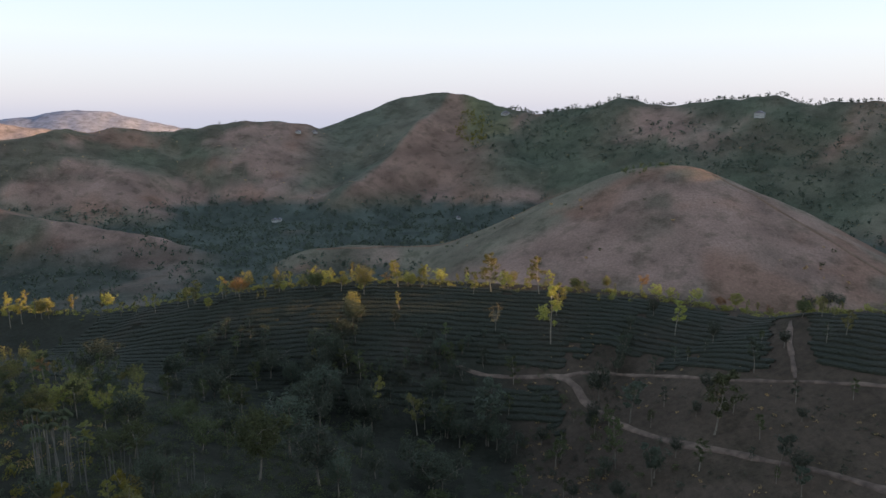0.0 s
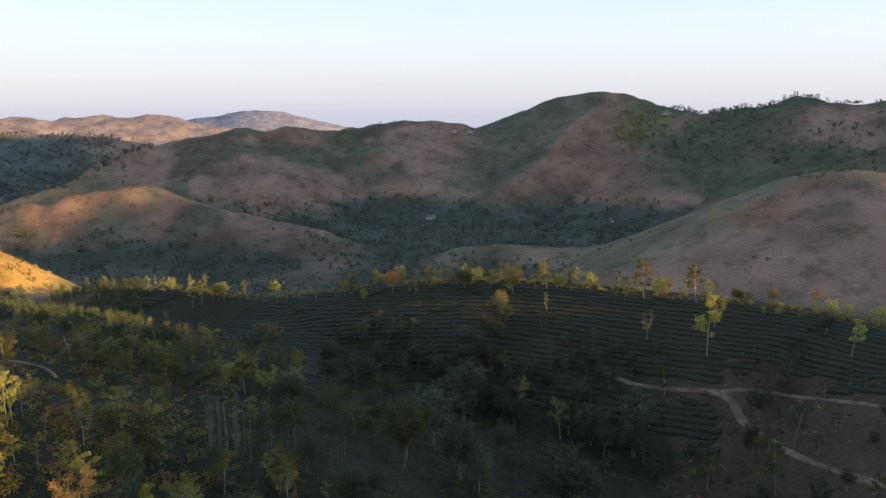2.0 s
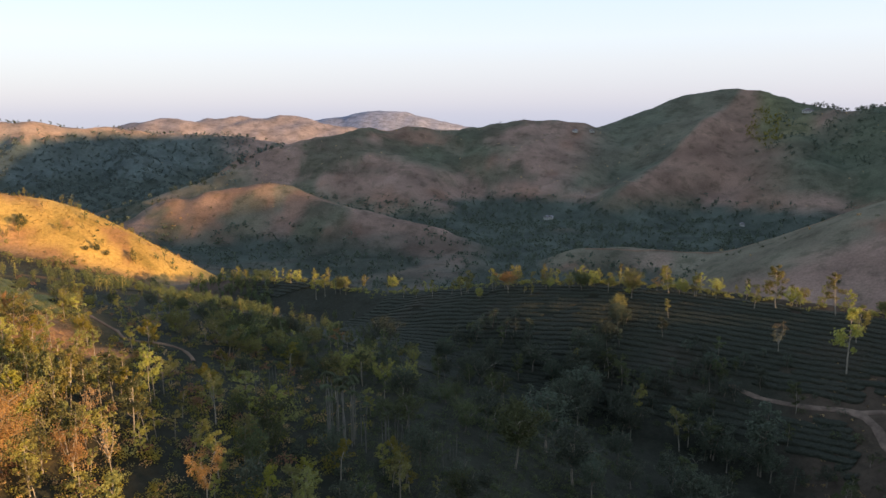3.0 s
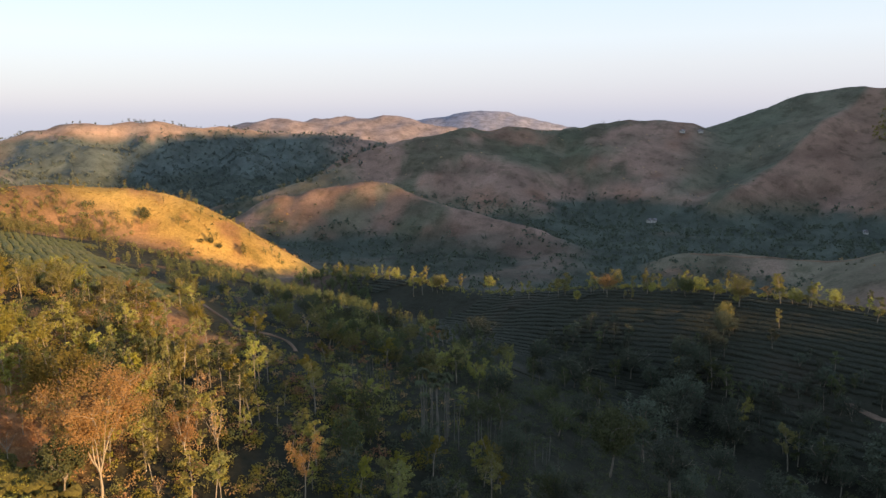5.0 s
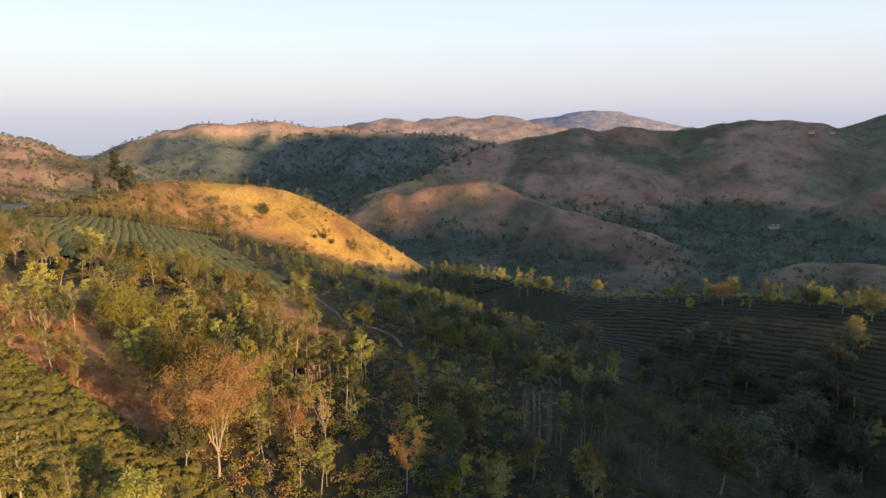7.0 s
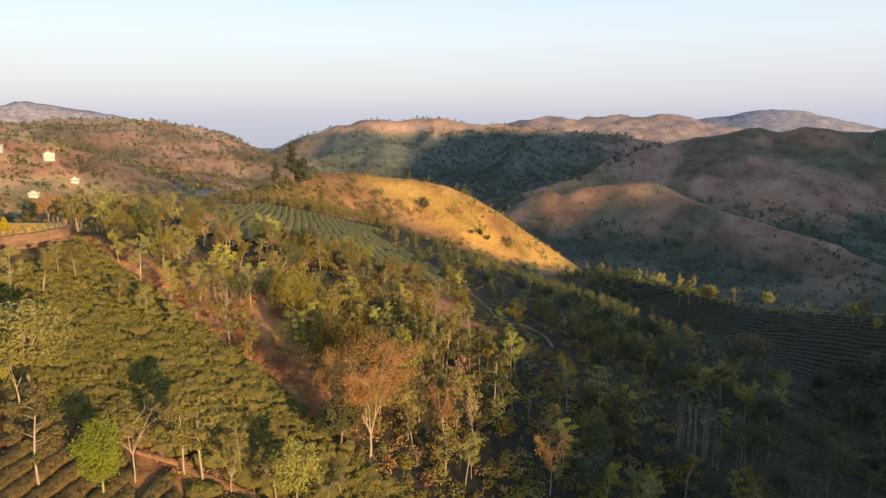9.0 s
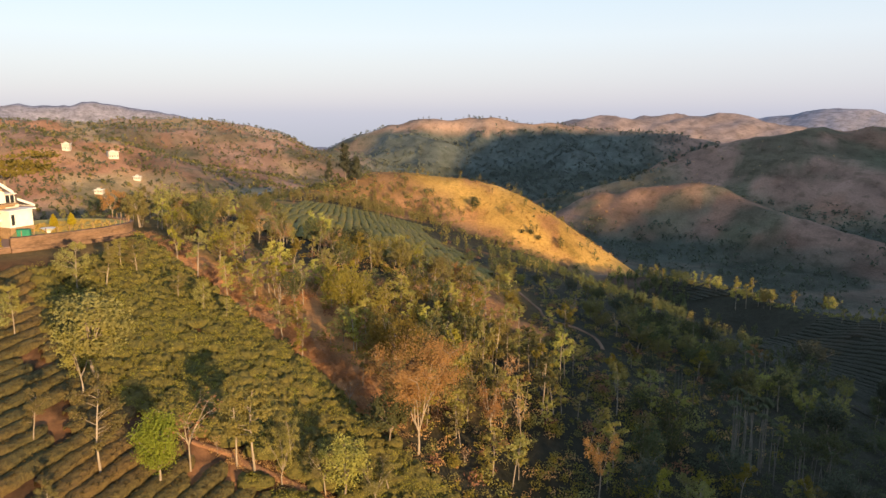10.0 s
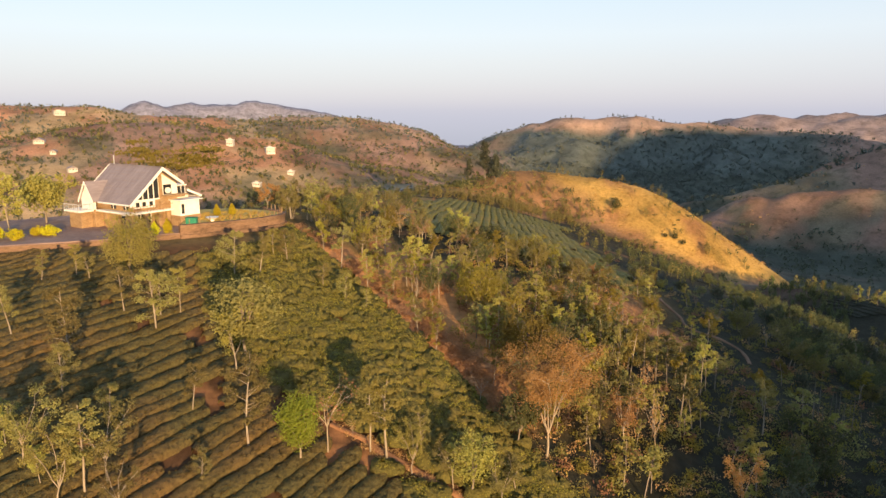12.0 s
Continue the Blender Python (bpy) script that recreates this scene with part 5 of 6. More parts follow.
for ridge_, a0, a1, share, tall, label in ((BROWN_HILL[0][1:4], 0, 90, 0.55, 8, "line of trees down the brown hill's ridge"), (FOREST_RANGE[0][3:], 0, 200, 0.3, 9, "trees on the far range's skyline")):
    ln = spline(ridge_, 30)[a0:a1]
    ln = ln[RNG.rand(len(ln)) < share]
    jx, jy = ln[:, 0] + RNG.normal(size=len(ln)) * 7, ln[:, 1] + RNG.normal(size=len(ln)) * 7
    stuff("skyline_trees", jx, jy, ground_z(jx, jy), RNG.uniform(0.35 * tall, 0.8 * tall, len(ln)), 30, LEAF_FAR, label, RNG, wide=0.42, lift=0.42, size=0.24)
px_, py_, pz_, rng = scatter(700, lambda x, y, z, r, a: (np.hypot((x - 42) / 26, (y - 930) / 55) < 1) * 0.8, 840, 1010, -8, 2, 63)
stuff("hillside_trees", px_, py_, pz_, rng.uniform(3, 6, len(px_)), 14, LEAF_TEA, "light green young trees below the peak", rng, wide=0.4, size=0.28)
line = spline(MOUNTAIN[0], 30)[110:325]
pick = line[RNG.rand(len(line)) < 0.9]
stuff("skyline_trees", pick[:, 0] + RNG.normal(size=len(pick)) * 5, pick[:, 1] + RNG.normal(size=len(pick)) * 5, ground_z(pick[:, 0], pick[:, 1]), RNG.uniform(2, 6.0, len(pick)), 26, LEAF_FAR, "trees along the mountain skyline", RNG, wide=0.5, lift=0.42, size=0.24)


# ---- tea rows ----
SHOOTS = []


def tea_rows(ridge, offsets, keep, label, group, half=0.84, high=0.75, step=0.8, seed=3, leaf=None, sprout=0):
    """Clipped tea hedges that follow a ridge at even distances down its flank."""
    rng = np.random.RandomState(seed)
    p = spline(ridge[0], 40)[:, :2]
    s = np.concatenate([[0], np.cumsum(np.linalg.norm(np.diff(p, axis=0), axis=1))])
    prof = np.array([(-1.0, -0.4), (-1.0, 0.66), (-0.82, 0.95), (0.0, 1.0), (0.82, 0.95), (1.0, 0.66), (1.0, -0.4)])
    for off in offsets:
        t = np.arange(0, s[-1], step)
        q = np.stack([np.interp(t, s, p[:, 0]), np.interp(t, s, p[:, 1])], 1)
        d = np.gradient(q, axis=0)
        d /= np.linalg.norm(d, axis=1)[:, None] + 1e-9
        ker = np.ones(25) / 25
        d = np.stack([np.convolve(np.pad(d[:, c], 12, mode="edge"), ker, "valid") for c in (0, 1)], 1)
        nrm = np.stack([d[:, 1], -d[:, 0]], 1)
        wig = fbm(q[:, 0] + off * 3, q[:, 1], 7, 3) * 0.34
        q = q + nrm * (abs(off) + wig)[:, None] * np.sign(off)
        ok = keep(q[:, 0], q[:, 1]) & (rng.rand(len(q)) > 0.006)
        cuts = np.flatnonzero(np.diff(np.concatenate([[0], ok.astype(int), [0]])))
        for a, b in zip(cuts[::2], cuts[1::2]):
            if b - a < 5:
                continue
            c, nn = q[a:b], nrm[a:b]
            w = half * (1 + 0.08 * rng.normal(size=b - a))
            w[0] *= 0.5
            w[-1] *= 0.5
            v = c[:, None] + nn[:, None] * prof[None, :, :1] * w[:, None, None]
            z = ground_z(c[:, 0], c[:, 1])
            slope_z = ground_z(v[:, :, 0].ravel(), v[:, :, 1].ravel()).reshape(v.shape[:2])
            zz = 0.5 * z[:, None] + 0.5 * slope_z + prof[None, :, 1] * high * (1 + 0.12 * rng.normal(size=(b - a, 7)))
            vv = np.concatenate([v, zz[:, :, None]], 2).reshape(-1, 3)
            i, j = np.meshgrid(np.arange(b - a - 1), np.arange(6), indexing="ij")
            f = np.stack([i * 7 + j, i * 7 + j + 1, (i + 1) * 7 + j + 1, (i + 1) * 7 + j], -1).reshape(-1, 4)
            tagged(mesh_object("tea_hedge", vv, f, leaf or TEA), label, "tea hedge", group)
            if sprout:
                k = rng.randint(0, b - a - 1, (b - a) * sprout)
                mixw = rng.rand(len(k), 1)
                side = rng.uniform(-0.85, 0.85, len(k))
                base = vv.reshape(b - a, 7, 3)
                row = base[k, 1:6] * (1 - mixw[:, :, None]) + base[k + 1, 1:6] * mixw[:, :, None]
                at_ = (side + 1) * 2
                i0 = np.clip(at_.astype(int), 0, 3)
                w1 = (at_ - i0)[:, None]
                SHOOTS.append(row[np.arange(len(k)), i0] * (1 - w1) + row[np.arange(len(k)), i0 + 1] * w1 + np.array([0, 0, 0.04]))


def tea_material(name, dark, light, old):
    m, n, l, p = shader(name)
    geo = n.new("ShaderNodeNewGeometry")
    t1, t2, t3 = n.new("ShaderNodeTexNoise"), n.new("ShaderNodeTexNoise"), n.new("ShaderNodeTexVoronoi")
    t1.inputs["Scale"].default_value, t1.inputs["Detail"].default_value, t1.inputs["Roughness"].default_value = 3.0, 9, 0.75
    t2.inputs["Scale"].default_value, t2.inputs["Detail"].default_value = 0.06, 5
    t3.inputs["Scale"].default_value = 1.3
    for t in (t1, t2, t3):
        l.new(geo.outputs["Position"], t.inputs["Vector"])
    ramp = n.new("ShaderNodeValToRGB")
    ramp.color_ramp.elements[0].position, ramp.color_ramp.elements[0].color = 0.3, (*dark, 1)
    ramp.color_ramp.elements[1].position, ramp.color_ramp.elements[1].color = 0.75, (*light, 1)
    l.new(t1.outputs["Fac"], ramp.inputs[0])
    warm = n.new("ShaderNodeMix")
    warm.data_type = "RGBA"
    warm.inputs[7].default_value = (*old, 1)
    mr = n.new("ShaderNodeMapRange")
    mr.inputs[1].default_value, mr.inputs[2].default_value, mr.inputs[4].default_value = 0.5, 0.7, 0.5
    l.new(t2.outputs["Fac"], mr.inputs[0])
    l.new(mr.outputs[0], warm.inputs[0])
    l.new(ramp.outputs[0], warm.inputs[6])
    l.new(warm.outputs[2], p.inputs["Base Color"])
    p.inputs["Roughness"].default_value = 0.8
    p.inputs["Specular IOR Level"].default_value = 0.2
    b1 = n.new("ShaderNodeBump")
    b1.inputs["Strength"].default_value, b1.inputs["Distance"].default_value = 0.9, 0.35
    mixb = n.new("ShaderNodeMath")
    mixb.operation = "SUBTRACT"
    l.new(t1.outputs["Fac"], mixb.inputs[0])
    l.new(t3.outputs["Distance"], mixb.inputs[1])
    l.new(mixb.outputs[0], b1.inputs["Height"])
    l.new(b1.outputs[0], p.inputs["Normal"])
    return m


BARE_SPOTS = np.array([(-82, 3.2), (-80, 4.6), (-70, 4.2), (-71.5, 3.4), (-88, 15), (-84, 21), (-76, -3), (-90, -6), (-64, -7), (-61, 14.5), (-63.5, 15.6), (-59, 17.5)])
TEA = tea_material("clipped tea", (0.048, 0.043, 0.02), (0.20, 0.165, 0.055), (0.25, 0.13, 0.05))
# shaded copy of TEA for the ridge: the shade is in the colour
TEA_SHADED = tea_material("shade-darkened clipped tea", (0.022, 0.023, 0.016), (0.064, 0.064, 0.038), (0.07, 0.054, 0.036))
# lit copy of TEA: sunlight the far plot lacks, put into its colour
TEA_LIT = tea_material("sun-brightened clipped tea", (0.085, 0.078, 0.02), (0.29, 0.255, 0.06), (0.26, 0.19, 0.06))
TEA_GREEN = tea_material("overgrown tea", (0.06, 0.056, 0.018), (0.23, 0.20, 0.05), (0.20, 0.16, 0.05))
TEA_GUIDE = ([(-30, -150, 0), (-85, -72, 0), (-125, -18, 0), (-160, 28, 0), (-205, 70, 0)], 0, 0)


def in_bushes(x, y):
    """The upper part of the garden, where the tea has grown out of its rows."""
    edge = np.interp(x, [-107, -99, -92, -80, -72, -67, -62.6, -55], [3.2, 4.2, 4.6, 6.1, 10.1, 14.3, 17.7, 20.4])
    return in_tea(x, y) & (y > edge + 2 * fbm(x, y, 9, 2))


tea_rows(TEA_GUIDE, np.arange(2, 112, 1.68), lambda x, y: in_tea(x, y) & ~in_bushes(x, y) & clear_of(x, y, BARE_SPOTS, 0.8) & off_road(x, y, 0.9) & (y > -48) & (np.hypot(x, y) > 40) & (np.hypot(x, y) < 118), "clipped green tea hedge on the sunny hillside", "tea rows below the house", half=0.8, high=0.55, sprout=10)


def tea_bushes(n, seed):
    """Rounded tea bushes grown into each other."""
    rng = np.random.RandomState(seed)
    x, y = rng.uniform(-118, -50, n), rng.uniform(1, 36, n)
    ok = in_bushes(x, y) & clear_of(x, y, BARE_SPOTS, 1.1) & off_road(x, y, 1.3) & (np.hypot(x + 121, y - 1) > 21)
    x, y = x[ok], y[ok]
    z = ground_z(x, y)
    u, w = np.meshgrid(np.linspace(0, 1, 4), np.arange(9) * 2 * np.pi / 9, indexing="ij")
    vs, fs = [], []
    for i in range(len(x)):
        r, hgt = rng.uniform(0.75, 1.4), rng.uniform(0.6, 1.1)
        j = 1 + 0.16 * rng.normal(size=u.shape)
        rad = r * np.sin(0.25 + u * 1.32) * j
        vv = np.stack([x[i] + rad * np.cos(w), y[i] + rad * np.sin(w), z[i] + hgt * np.cos(u * 1.45) * j - 0.08], -1).reshape(-1, 3)
        a_, b_ = np.meshgrid(np.arange(3), np.arange(9), indexing="ij")
        c_ = (b_ + 1) % 9
        vs.append(vv)
        fs.append(np.stack([a_ * 9 + b_, (a_ + 1) * 9 + b_, (a_ + 1) * 9 + c_, a_ * 9 + c_], -1).reshape(-1, 4) + 36 * i)
    v, f = np.vstack(vs), np.vstack(fs)
    tagged(mesh_object("tea_bushes", v, f, TEA_GREEN), "overgrown rounded tea bushes covering the slope", "tea", kind="stuff")
    sx_, sy_, sz_ = x + rng.normal(size=len(x)) * 0.3, y + rng.normal(size=len(x)) * 0.3, z + 0.35
    stuff("tea_shoots", sx_, sy_, sz_, rng.uniform(0.9, 1.4, len(x)), 64, LEAF_TEA, "fresh shoots over the tea bushes", rng, wide=0.7, lift=0.3, size=0.085)


tea_bushes(4300, 8)
shoots = np.vstack(SHOOTS)
lv, lf = leaves(shoots, RNG.uniform(0.14, 0.3, len(shoots)), RNG, 0.5)
tagged(mesh_object("tea_shoots", lv, lf, LEAF_FLUSH, smooth_faces=False), "young shoots over the clipped tea rows", "tea", kind="stuff")
tea_rows(TEA_RIDGE, np.arange(4, 60, 1.75), lambda x, y: (np.hypot(x, y) < 300) & (np.hypot(x, y) > 118) & (ground_z(x, y) > 4) & (fbm(x + 200, y, 70, 2) > -0.45) & off_road(x, y) & ((x < 27) | (y > 1.5 + np.interp(x, [26.5, 42.5, 57.5, 72, 95], [154.5, 149, 131, 119, 98]))) & ((x < 24 + 9 * fbm(x, y, 9, 3)) | (ridge_height(TEA_RIDGE, x, y) > 12 + 0.07 * x + 3 * fbm(x, y, 8, 3))), "clipped tea hedge on the ridge, darkened as in shade", "tea rows on the ridge", half=0.86, high=0.42, step=1.3, leaf=TEA_SHADED)
PATCH_GUIDE = ([(-106.5, 27, 0), (-182, 65, 0), (-292, 120, 0)], 0, 0)
tea_rows(PATCH_GUIDE, np.arange(1, 62, 2.2), in_patch, "clipped green tea hedge on the far hillside", "tea rows by the golden hill", half=1.0, high=0.45, step=1.4, leaf=TEA_LIT)


# ---- the house on its terrace ----
def part(name, bm, material, parent, label=""):
    """One mesh object under a thing or a part, from a bmesh."""
    me = bpy.data.meshes.new(name)
    bm.to_mesh(me)
    bm.free()
    me.materials.append(material)
    ob = new(name, me)
    ob.parent = parent
    if label:
        tagged(ob, label)
    return ob


def box_bm(x0, x1, y0, y1, z0, z1, bevel=0.0):
    bm = bmesh.new()
    bmesh.ops.create_cube(bm, size=1.0, matrix=Matrix.LocRotScale(((x0 + x1) / 2, (y0 + y1) / 2, (z0 + z1) / 2), None, (x1 - x0, y1 - y0, z1 - z0)))
    if bevel:
        bmesh.ops.bevel(bm, geom=bm.edges, offset=bevel, segments=1, affect="EDGES")
    return bm


def prism_bm(outline, depth, axis="y", start=0.0):
    """An outline of (across, up) pushed along an axis."""
    bm = bmesh.new()
    rows = []
    for k in (start, start + depth):
        rows.append([bm.verts.new((u, k, z) if axis == "y" else (k, u, z)) for u, z in outline])
    n = len(outline)
    bm.faces.new(rows[0])
    bm.faces.new(rows[1][::-1])
    for i in range(n):
        bm.faces.new((rows[0][(i + 1) % n], rows[0][i], rows[1][i], rows[1][(i + 1) % n]))
    bmesh.ops.recalc_face_normals(bm, faces=bm.faces)
    return bm


def box(name, x0, x1, y0, y1, z0, z1, material, parent, label="", bevel=0.02):
    return part(name, box_bm(x0, x1, y0, y1, z0, z1, bevel), material, parent, label)


def glass_material():
    m, n, l, p = shader("window glass")
    p.inputs["Base Color"].default_value = (0.03, 0.035, 0.04, 1)
    p.inputs["Roughness"].default_value = 0.06
    p.inputs["Specular IOR Level"].default_value = 0.6
    return m


WHITE = rough_material("white paint", (0.70, 0.68, 0.63), (0.84, 0.82, 0.77), 1.5, bump=0.05)
TILE = rough_material("grey roof sheet", (0.20, 0.17, 0.18), (0.30, 0.26, 0.27), 1.0, bump=0.2, stretch=(1, 6, 1), rough=0.6)
STONE = rough_material("brown stone facing", (0.22, 0.14, 0.075), (0.42, 0.29, 0.16), 3.5, bump=0.8, dist=0.08, stretch=(1, 1, 2.5))
LATERITE = rough_material("laterite wall", (0.11, 0.07, 0.045), (0.27, 0.17, 0.11), 2.0, bump=0.9, dist=0.12, stretch=(1, 1, 4))
PAVING = rough_material("dusty paving", (0.22, 0.145, 0.12), (0.34, 0.235, 0.19), 1.2, bump=0.2)
LAWN = rough_material("yellowing lawn", (0.36, 0.27, 0.07), (0.56, 0.42, 0.13), 1.5, bump=0.5)
METAL = rough_material("painted rail", (0.45, 0.45, 0.45), (0.6, 0.6, 0.6), 4, rough=0.4, bump=0)
BLACK = rough_material("black recess shade", (0.012, 0.012, 0.013), (0.03, 0.03, 0.03), 4, rough=0.4, bump=0)
GREEN_NET = rough_material("green net", (0.02, 0.16, 0.10), (0.05, 0.26, 0.16), 8, bump=0.2)
WOOD = rough_material("weathered wood", (0.20, 0.12, 0.06), (0.34, 0.22, 0.12), 4, stretch=(1, 1, 6))
GLASS = glass_material()
COURT_Z = 52.1


def build_terrace():
    """Levelled ground: a paved court, and a raised lawn behind a laterite wall with its courses and coping."""
    root = new("terrace")
    left = [(-108.6, -27), (-108.8, -6), (-110.3, 4), (-128, 8), (-138, -8), (-132, -28)]
    lawn = [(-110.3, 4), (-111.6, 10), (-113.4, 16), (-115.6, 19.4), (-119, 20.6), (-123, 19), (-128, 13), (-128, 8), (-119, 5.5)]

    def slab(name, outline, z0, z1, material, label=""):
        bm = bmesh.new()
        lo, hi = [bm.verts.new((x, y, z0)) for x, y in outline], [bm.verts.new((x, y, z1)) for x, y in outline]
        bm.faces.new(hi)
        bm.faces.new(lo[::-1])
        for i in range(len(outline)):
            j = (i + 1) % len(outline)
            bm.faces.new((lo[i], lo[j], hi[j], hi[i]))
        bmesh.ops.recalc_face_normals(bm, faces=bm.faces)
        return part(name, bm, material, root, label)
    slab("court", left, 47.0, COURT_Z, PAVING, "dusty brown paved court")
    slab("lawn", lawn, 47.0, 53.1, LAWN, "yellowing lawn on the raised terrace")
    # stepped courses of the retaining wall
    rim = spline(lawn[:6], 8)
    rim_l = spline(left[:3], 8)
    for run, courses in ((rim, [(48.6, 50.9, 1.0), (50.9, 51.8, 0.75), (51.8, 52.75, 0.45), (52.75, 53.3, 0.6)]), (rim_l, [(48.6, 50.9, 0.5), (50.9, 51.95, 0.3)])):
        d = np.gradient(run, axis=0)
        d /= np.linalg.norm(d, axis=1)[:, None]
        nrm = np.stack([d[:, 1], -d[:, 0]], 1)
        for z0, z1, w in courses:
            bm = bmesh.new()
            rows = []
            for k, (c, nn) in enumerate(zip(run, nrm)):
                j = 0.10 * fbm(c[:1] * 1.0, c[1:] + z0 * 3, 2.0, 2)[0]
                o, i_ = c + nn * (w + j), c - nn * 0.25
                rows.append([bm.verts.new(q) for q in ((*i_, z0), (*o, z0), (*o, z1 + j * 0.5), (*i_, z1 + j * 0.5))])
            for a, b in zip(rows[:-1], rows[1:]):
                for k in range(4):
                    bm.faces.new((a[k], b[k], b[(k + 1) % 4], a[(k + 1) % 4]))
            bm.faces.new(rows[0])
            bm.faces.new(rows[-1][::-1])
            bmesh.ops.recalc_face_normals(bm, faces=bm.faces)
            part("wall_course", bm, LATERITE, root, "red-brown laterite wall course")
    # fence along the lawn
    for k in range(0, len(rim), 2):
        x, y = rim[k]
        part("fence_post", box_bm(x - 0.05, x + 0.05, y - 0.05, y + 0.05, 53.2, 54.1), WOOD, root)
    return tagged(root, "garden terrace held by a red-brown laterite retaining wall", "terrace", kind="structure")


build_terrace()


def build_house():
    """Gabled house. Local x runs along the gable to the east end, y back along the ridge, z up from the court."""
    h = new("house")
    h.matrix_basis = pose(-117.6, 1.9, COURT_Z, 0, 0, 124)
    E, A = 4.5, 9.3  # west eaves, apex
    W, D, P = 5.3, 12.6, 0.9  # half width on the west, depth, overhang
    WR, ER = 3.6, 6.7  # the east slope ends short above the glazed bay
    part("ground_floor", box_bm(-W + 0.4, W - 0.6, 1.4, D - 0.4, 0, 2.5, 0.03), STONE, h, "brown stone ground-floor wall")
    for x in (-W + 0.3, -W / 2, -0.3, 1.2):
        box("pillar", x - 0.28, x + 0.28, 0.0, 0.6, 0, 2.5, STONE, h, "stone-faced pillar")
    for y in (3.4, 6.6):
        box("pillar", -W + 0.02, -W + 0.42, y - 0.25, y + 0.25, 0, 2.5, STONE, h)
    box("floor_slab", -W - 0.7, 1.6, -0.9, D - 4.5, 2.5, 2.78, WHITE, h, "white edge of the upper floor slab", 0.04)
    s, sr = (A - E) / W, (A - ER) / WR
    # upper storey walls, the front one gabled
    gable = [(-W + 0.5, 2.78), (3.1, 2.78), (3.1, A - 0.4 - sr * 3.1), (0.0, A - 0.35), (-W + 0.5, E + 0.05)]
    part("front_wall", prism_bm(gable, 0.3, "y", 0.25), STONE, h, "gabled stone front wall")
    part("back_wall", prism_bm([(-W + 0.5, 0), (3.1, 0)] + gable[2:], 0.3, "y", D - 0.5), WHITE, h)
    box("side_wall", -W + 0.5, -W + 0.8, 0.3, D - 0.3, 2.78, E + 0.2, STONE, h, "stone side wall")
    box("side_wall", 2.8, 3.098, 0.56, D - 0.5, 2.78, ER + 0.25, WHITE, h, "white side wall")
    # lower east wing: glazed bay, monopitch roof with a white edge
    wing = box("east_wing", 3.1, W + 0.5, 1.0, D - 2.0, 0, 4.3, WHITE, h, "white rendered east wing")
    box("bay", 3.1, 4.7, 0.3, 3.2, 4.3, 6.1, STONE, wing, "stone bay above the wing")
    part("wing_roof", prism_bm([(4.7, 5.5), (W + 2.0, 4.3), (W + 2.0, 4.12), (4.7, 5.32)], D - 2.0, "y", -0.2), TILE, wing, "grey monopitch roof sheet")
    part("barge_board", prism_bm([(4.7, 5.58), (W + 2.1, 4.36), (W + 2.1, 4.0), (4.7, 5.2)], 0.12, "y", -0.33), WHITE, wing, "white barge board")
    box("barge_board", W + 2.0, W + 2.12, -0.2, D - 2.2, 4.0, 4.36, WHITE, wing)
    part("gable_infill", prism_bm([(4.7, 4.3), (W + 0.5, 4.3), (W + 0.5, 4.55), (4.7, 5.25)], 0.2, "y", 1.0), WHITE, wing)
    # roof: two sheets with thickness, ribs and a ridge cap
    for sg, w_, e_, k_ in ((-1, W + 0.5, E - 0.5 * s, s), (1, WR, ER, sr)):
        part("roof_slope", prism_bm([(0, A), (sg * w_, e_), (sg * w_, e_ - 0.16), (0, A - 0.16)], D + P + 0.3, "y", -P), TILE, h, "purplish-grey roof sheet")
        for k in range(1, 12):
            u = k / 12
            x, z = sg * u * w_, A - u * (A - e_) + 0.01
            box("roof_seam", x - 0.03, x + 0.03, -P, D + 0.3, z - 0.03, z + 0.02, TILE, h, bevel=0)
        # white barge boards on the front gable and the back
        for y0 in (-P - 0.12, D + 0.22):
            part("barge_board", prism_bm([(0, A + 0.08), (sg * (w_ + 0.1), e_ + 0.03), (sg * (w_ + 0.1), e_ - 0.45), (0, A - 0.45)], 0.14, "y", y0), WHITE, h, "white barge board")
    box("ridge_cap", -0.18, 0.18, -P, D + 0.3, A - 0.02, A + 0.07, TILE, h)
    box("gutter", -W - 0.66, -W - 0.46, -P, 7.4, E - 0.66, E - 0.44, WHITE, h, "white eaves gutter")
    # tall glazing under the west rake, between white mullions
    for k in range(4):
        x0, x1 = -3.9 + k * 0.95, -3.9 + (k + 1) * 0.95 - 0.14
        t0, t1 = A - 0.95 + x0 * s, A - 0.95 + x1 * s
        win = part("window", prism_bm([(x0, 4.55), (x1, 4.55), (x1, max(t1, 4.7)), (x0, max(t0, 4.6))], 0.05, "y", 0.16), GLASS, h, "dark raked glazing")
        box("mullion", x1, x1 + 0.14, 0.08, 0.27, 4.5, max(t1 + 0.12, 4.8), WHITE, win, "white mullion")
    box("sill", -4.4, -0.2, -0.02, 0.27, 4.35, 4.55, WHITE, h, "white sill band")
    box("spandrel", -4.7, -1.0, 0.1, 0.26, 3.25, 4.35, WHITE, h, "white rendered panel")
    for x in (-4.3, -3.2, -2.0):
        w = box("window", x, x + 0.6, 0.06, 0.12, 3.45, 4.2, GLASS, h)
        box("window_frame", x - 0.06, x + 0.66, 0.03, 0.09, 4.18, 4.26, WHITE, w)
    box("pier", -0.2, 0.3, -0.15, 0.3, 2.78, A - 1.2, STONE, h, "tall stone pier")
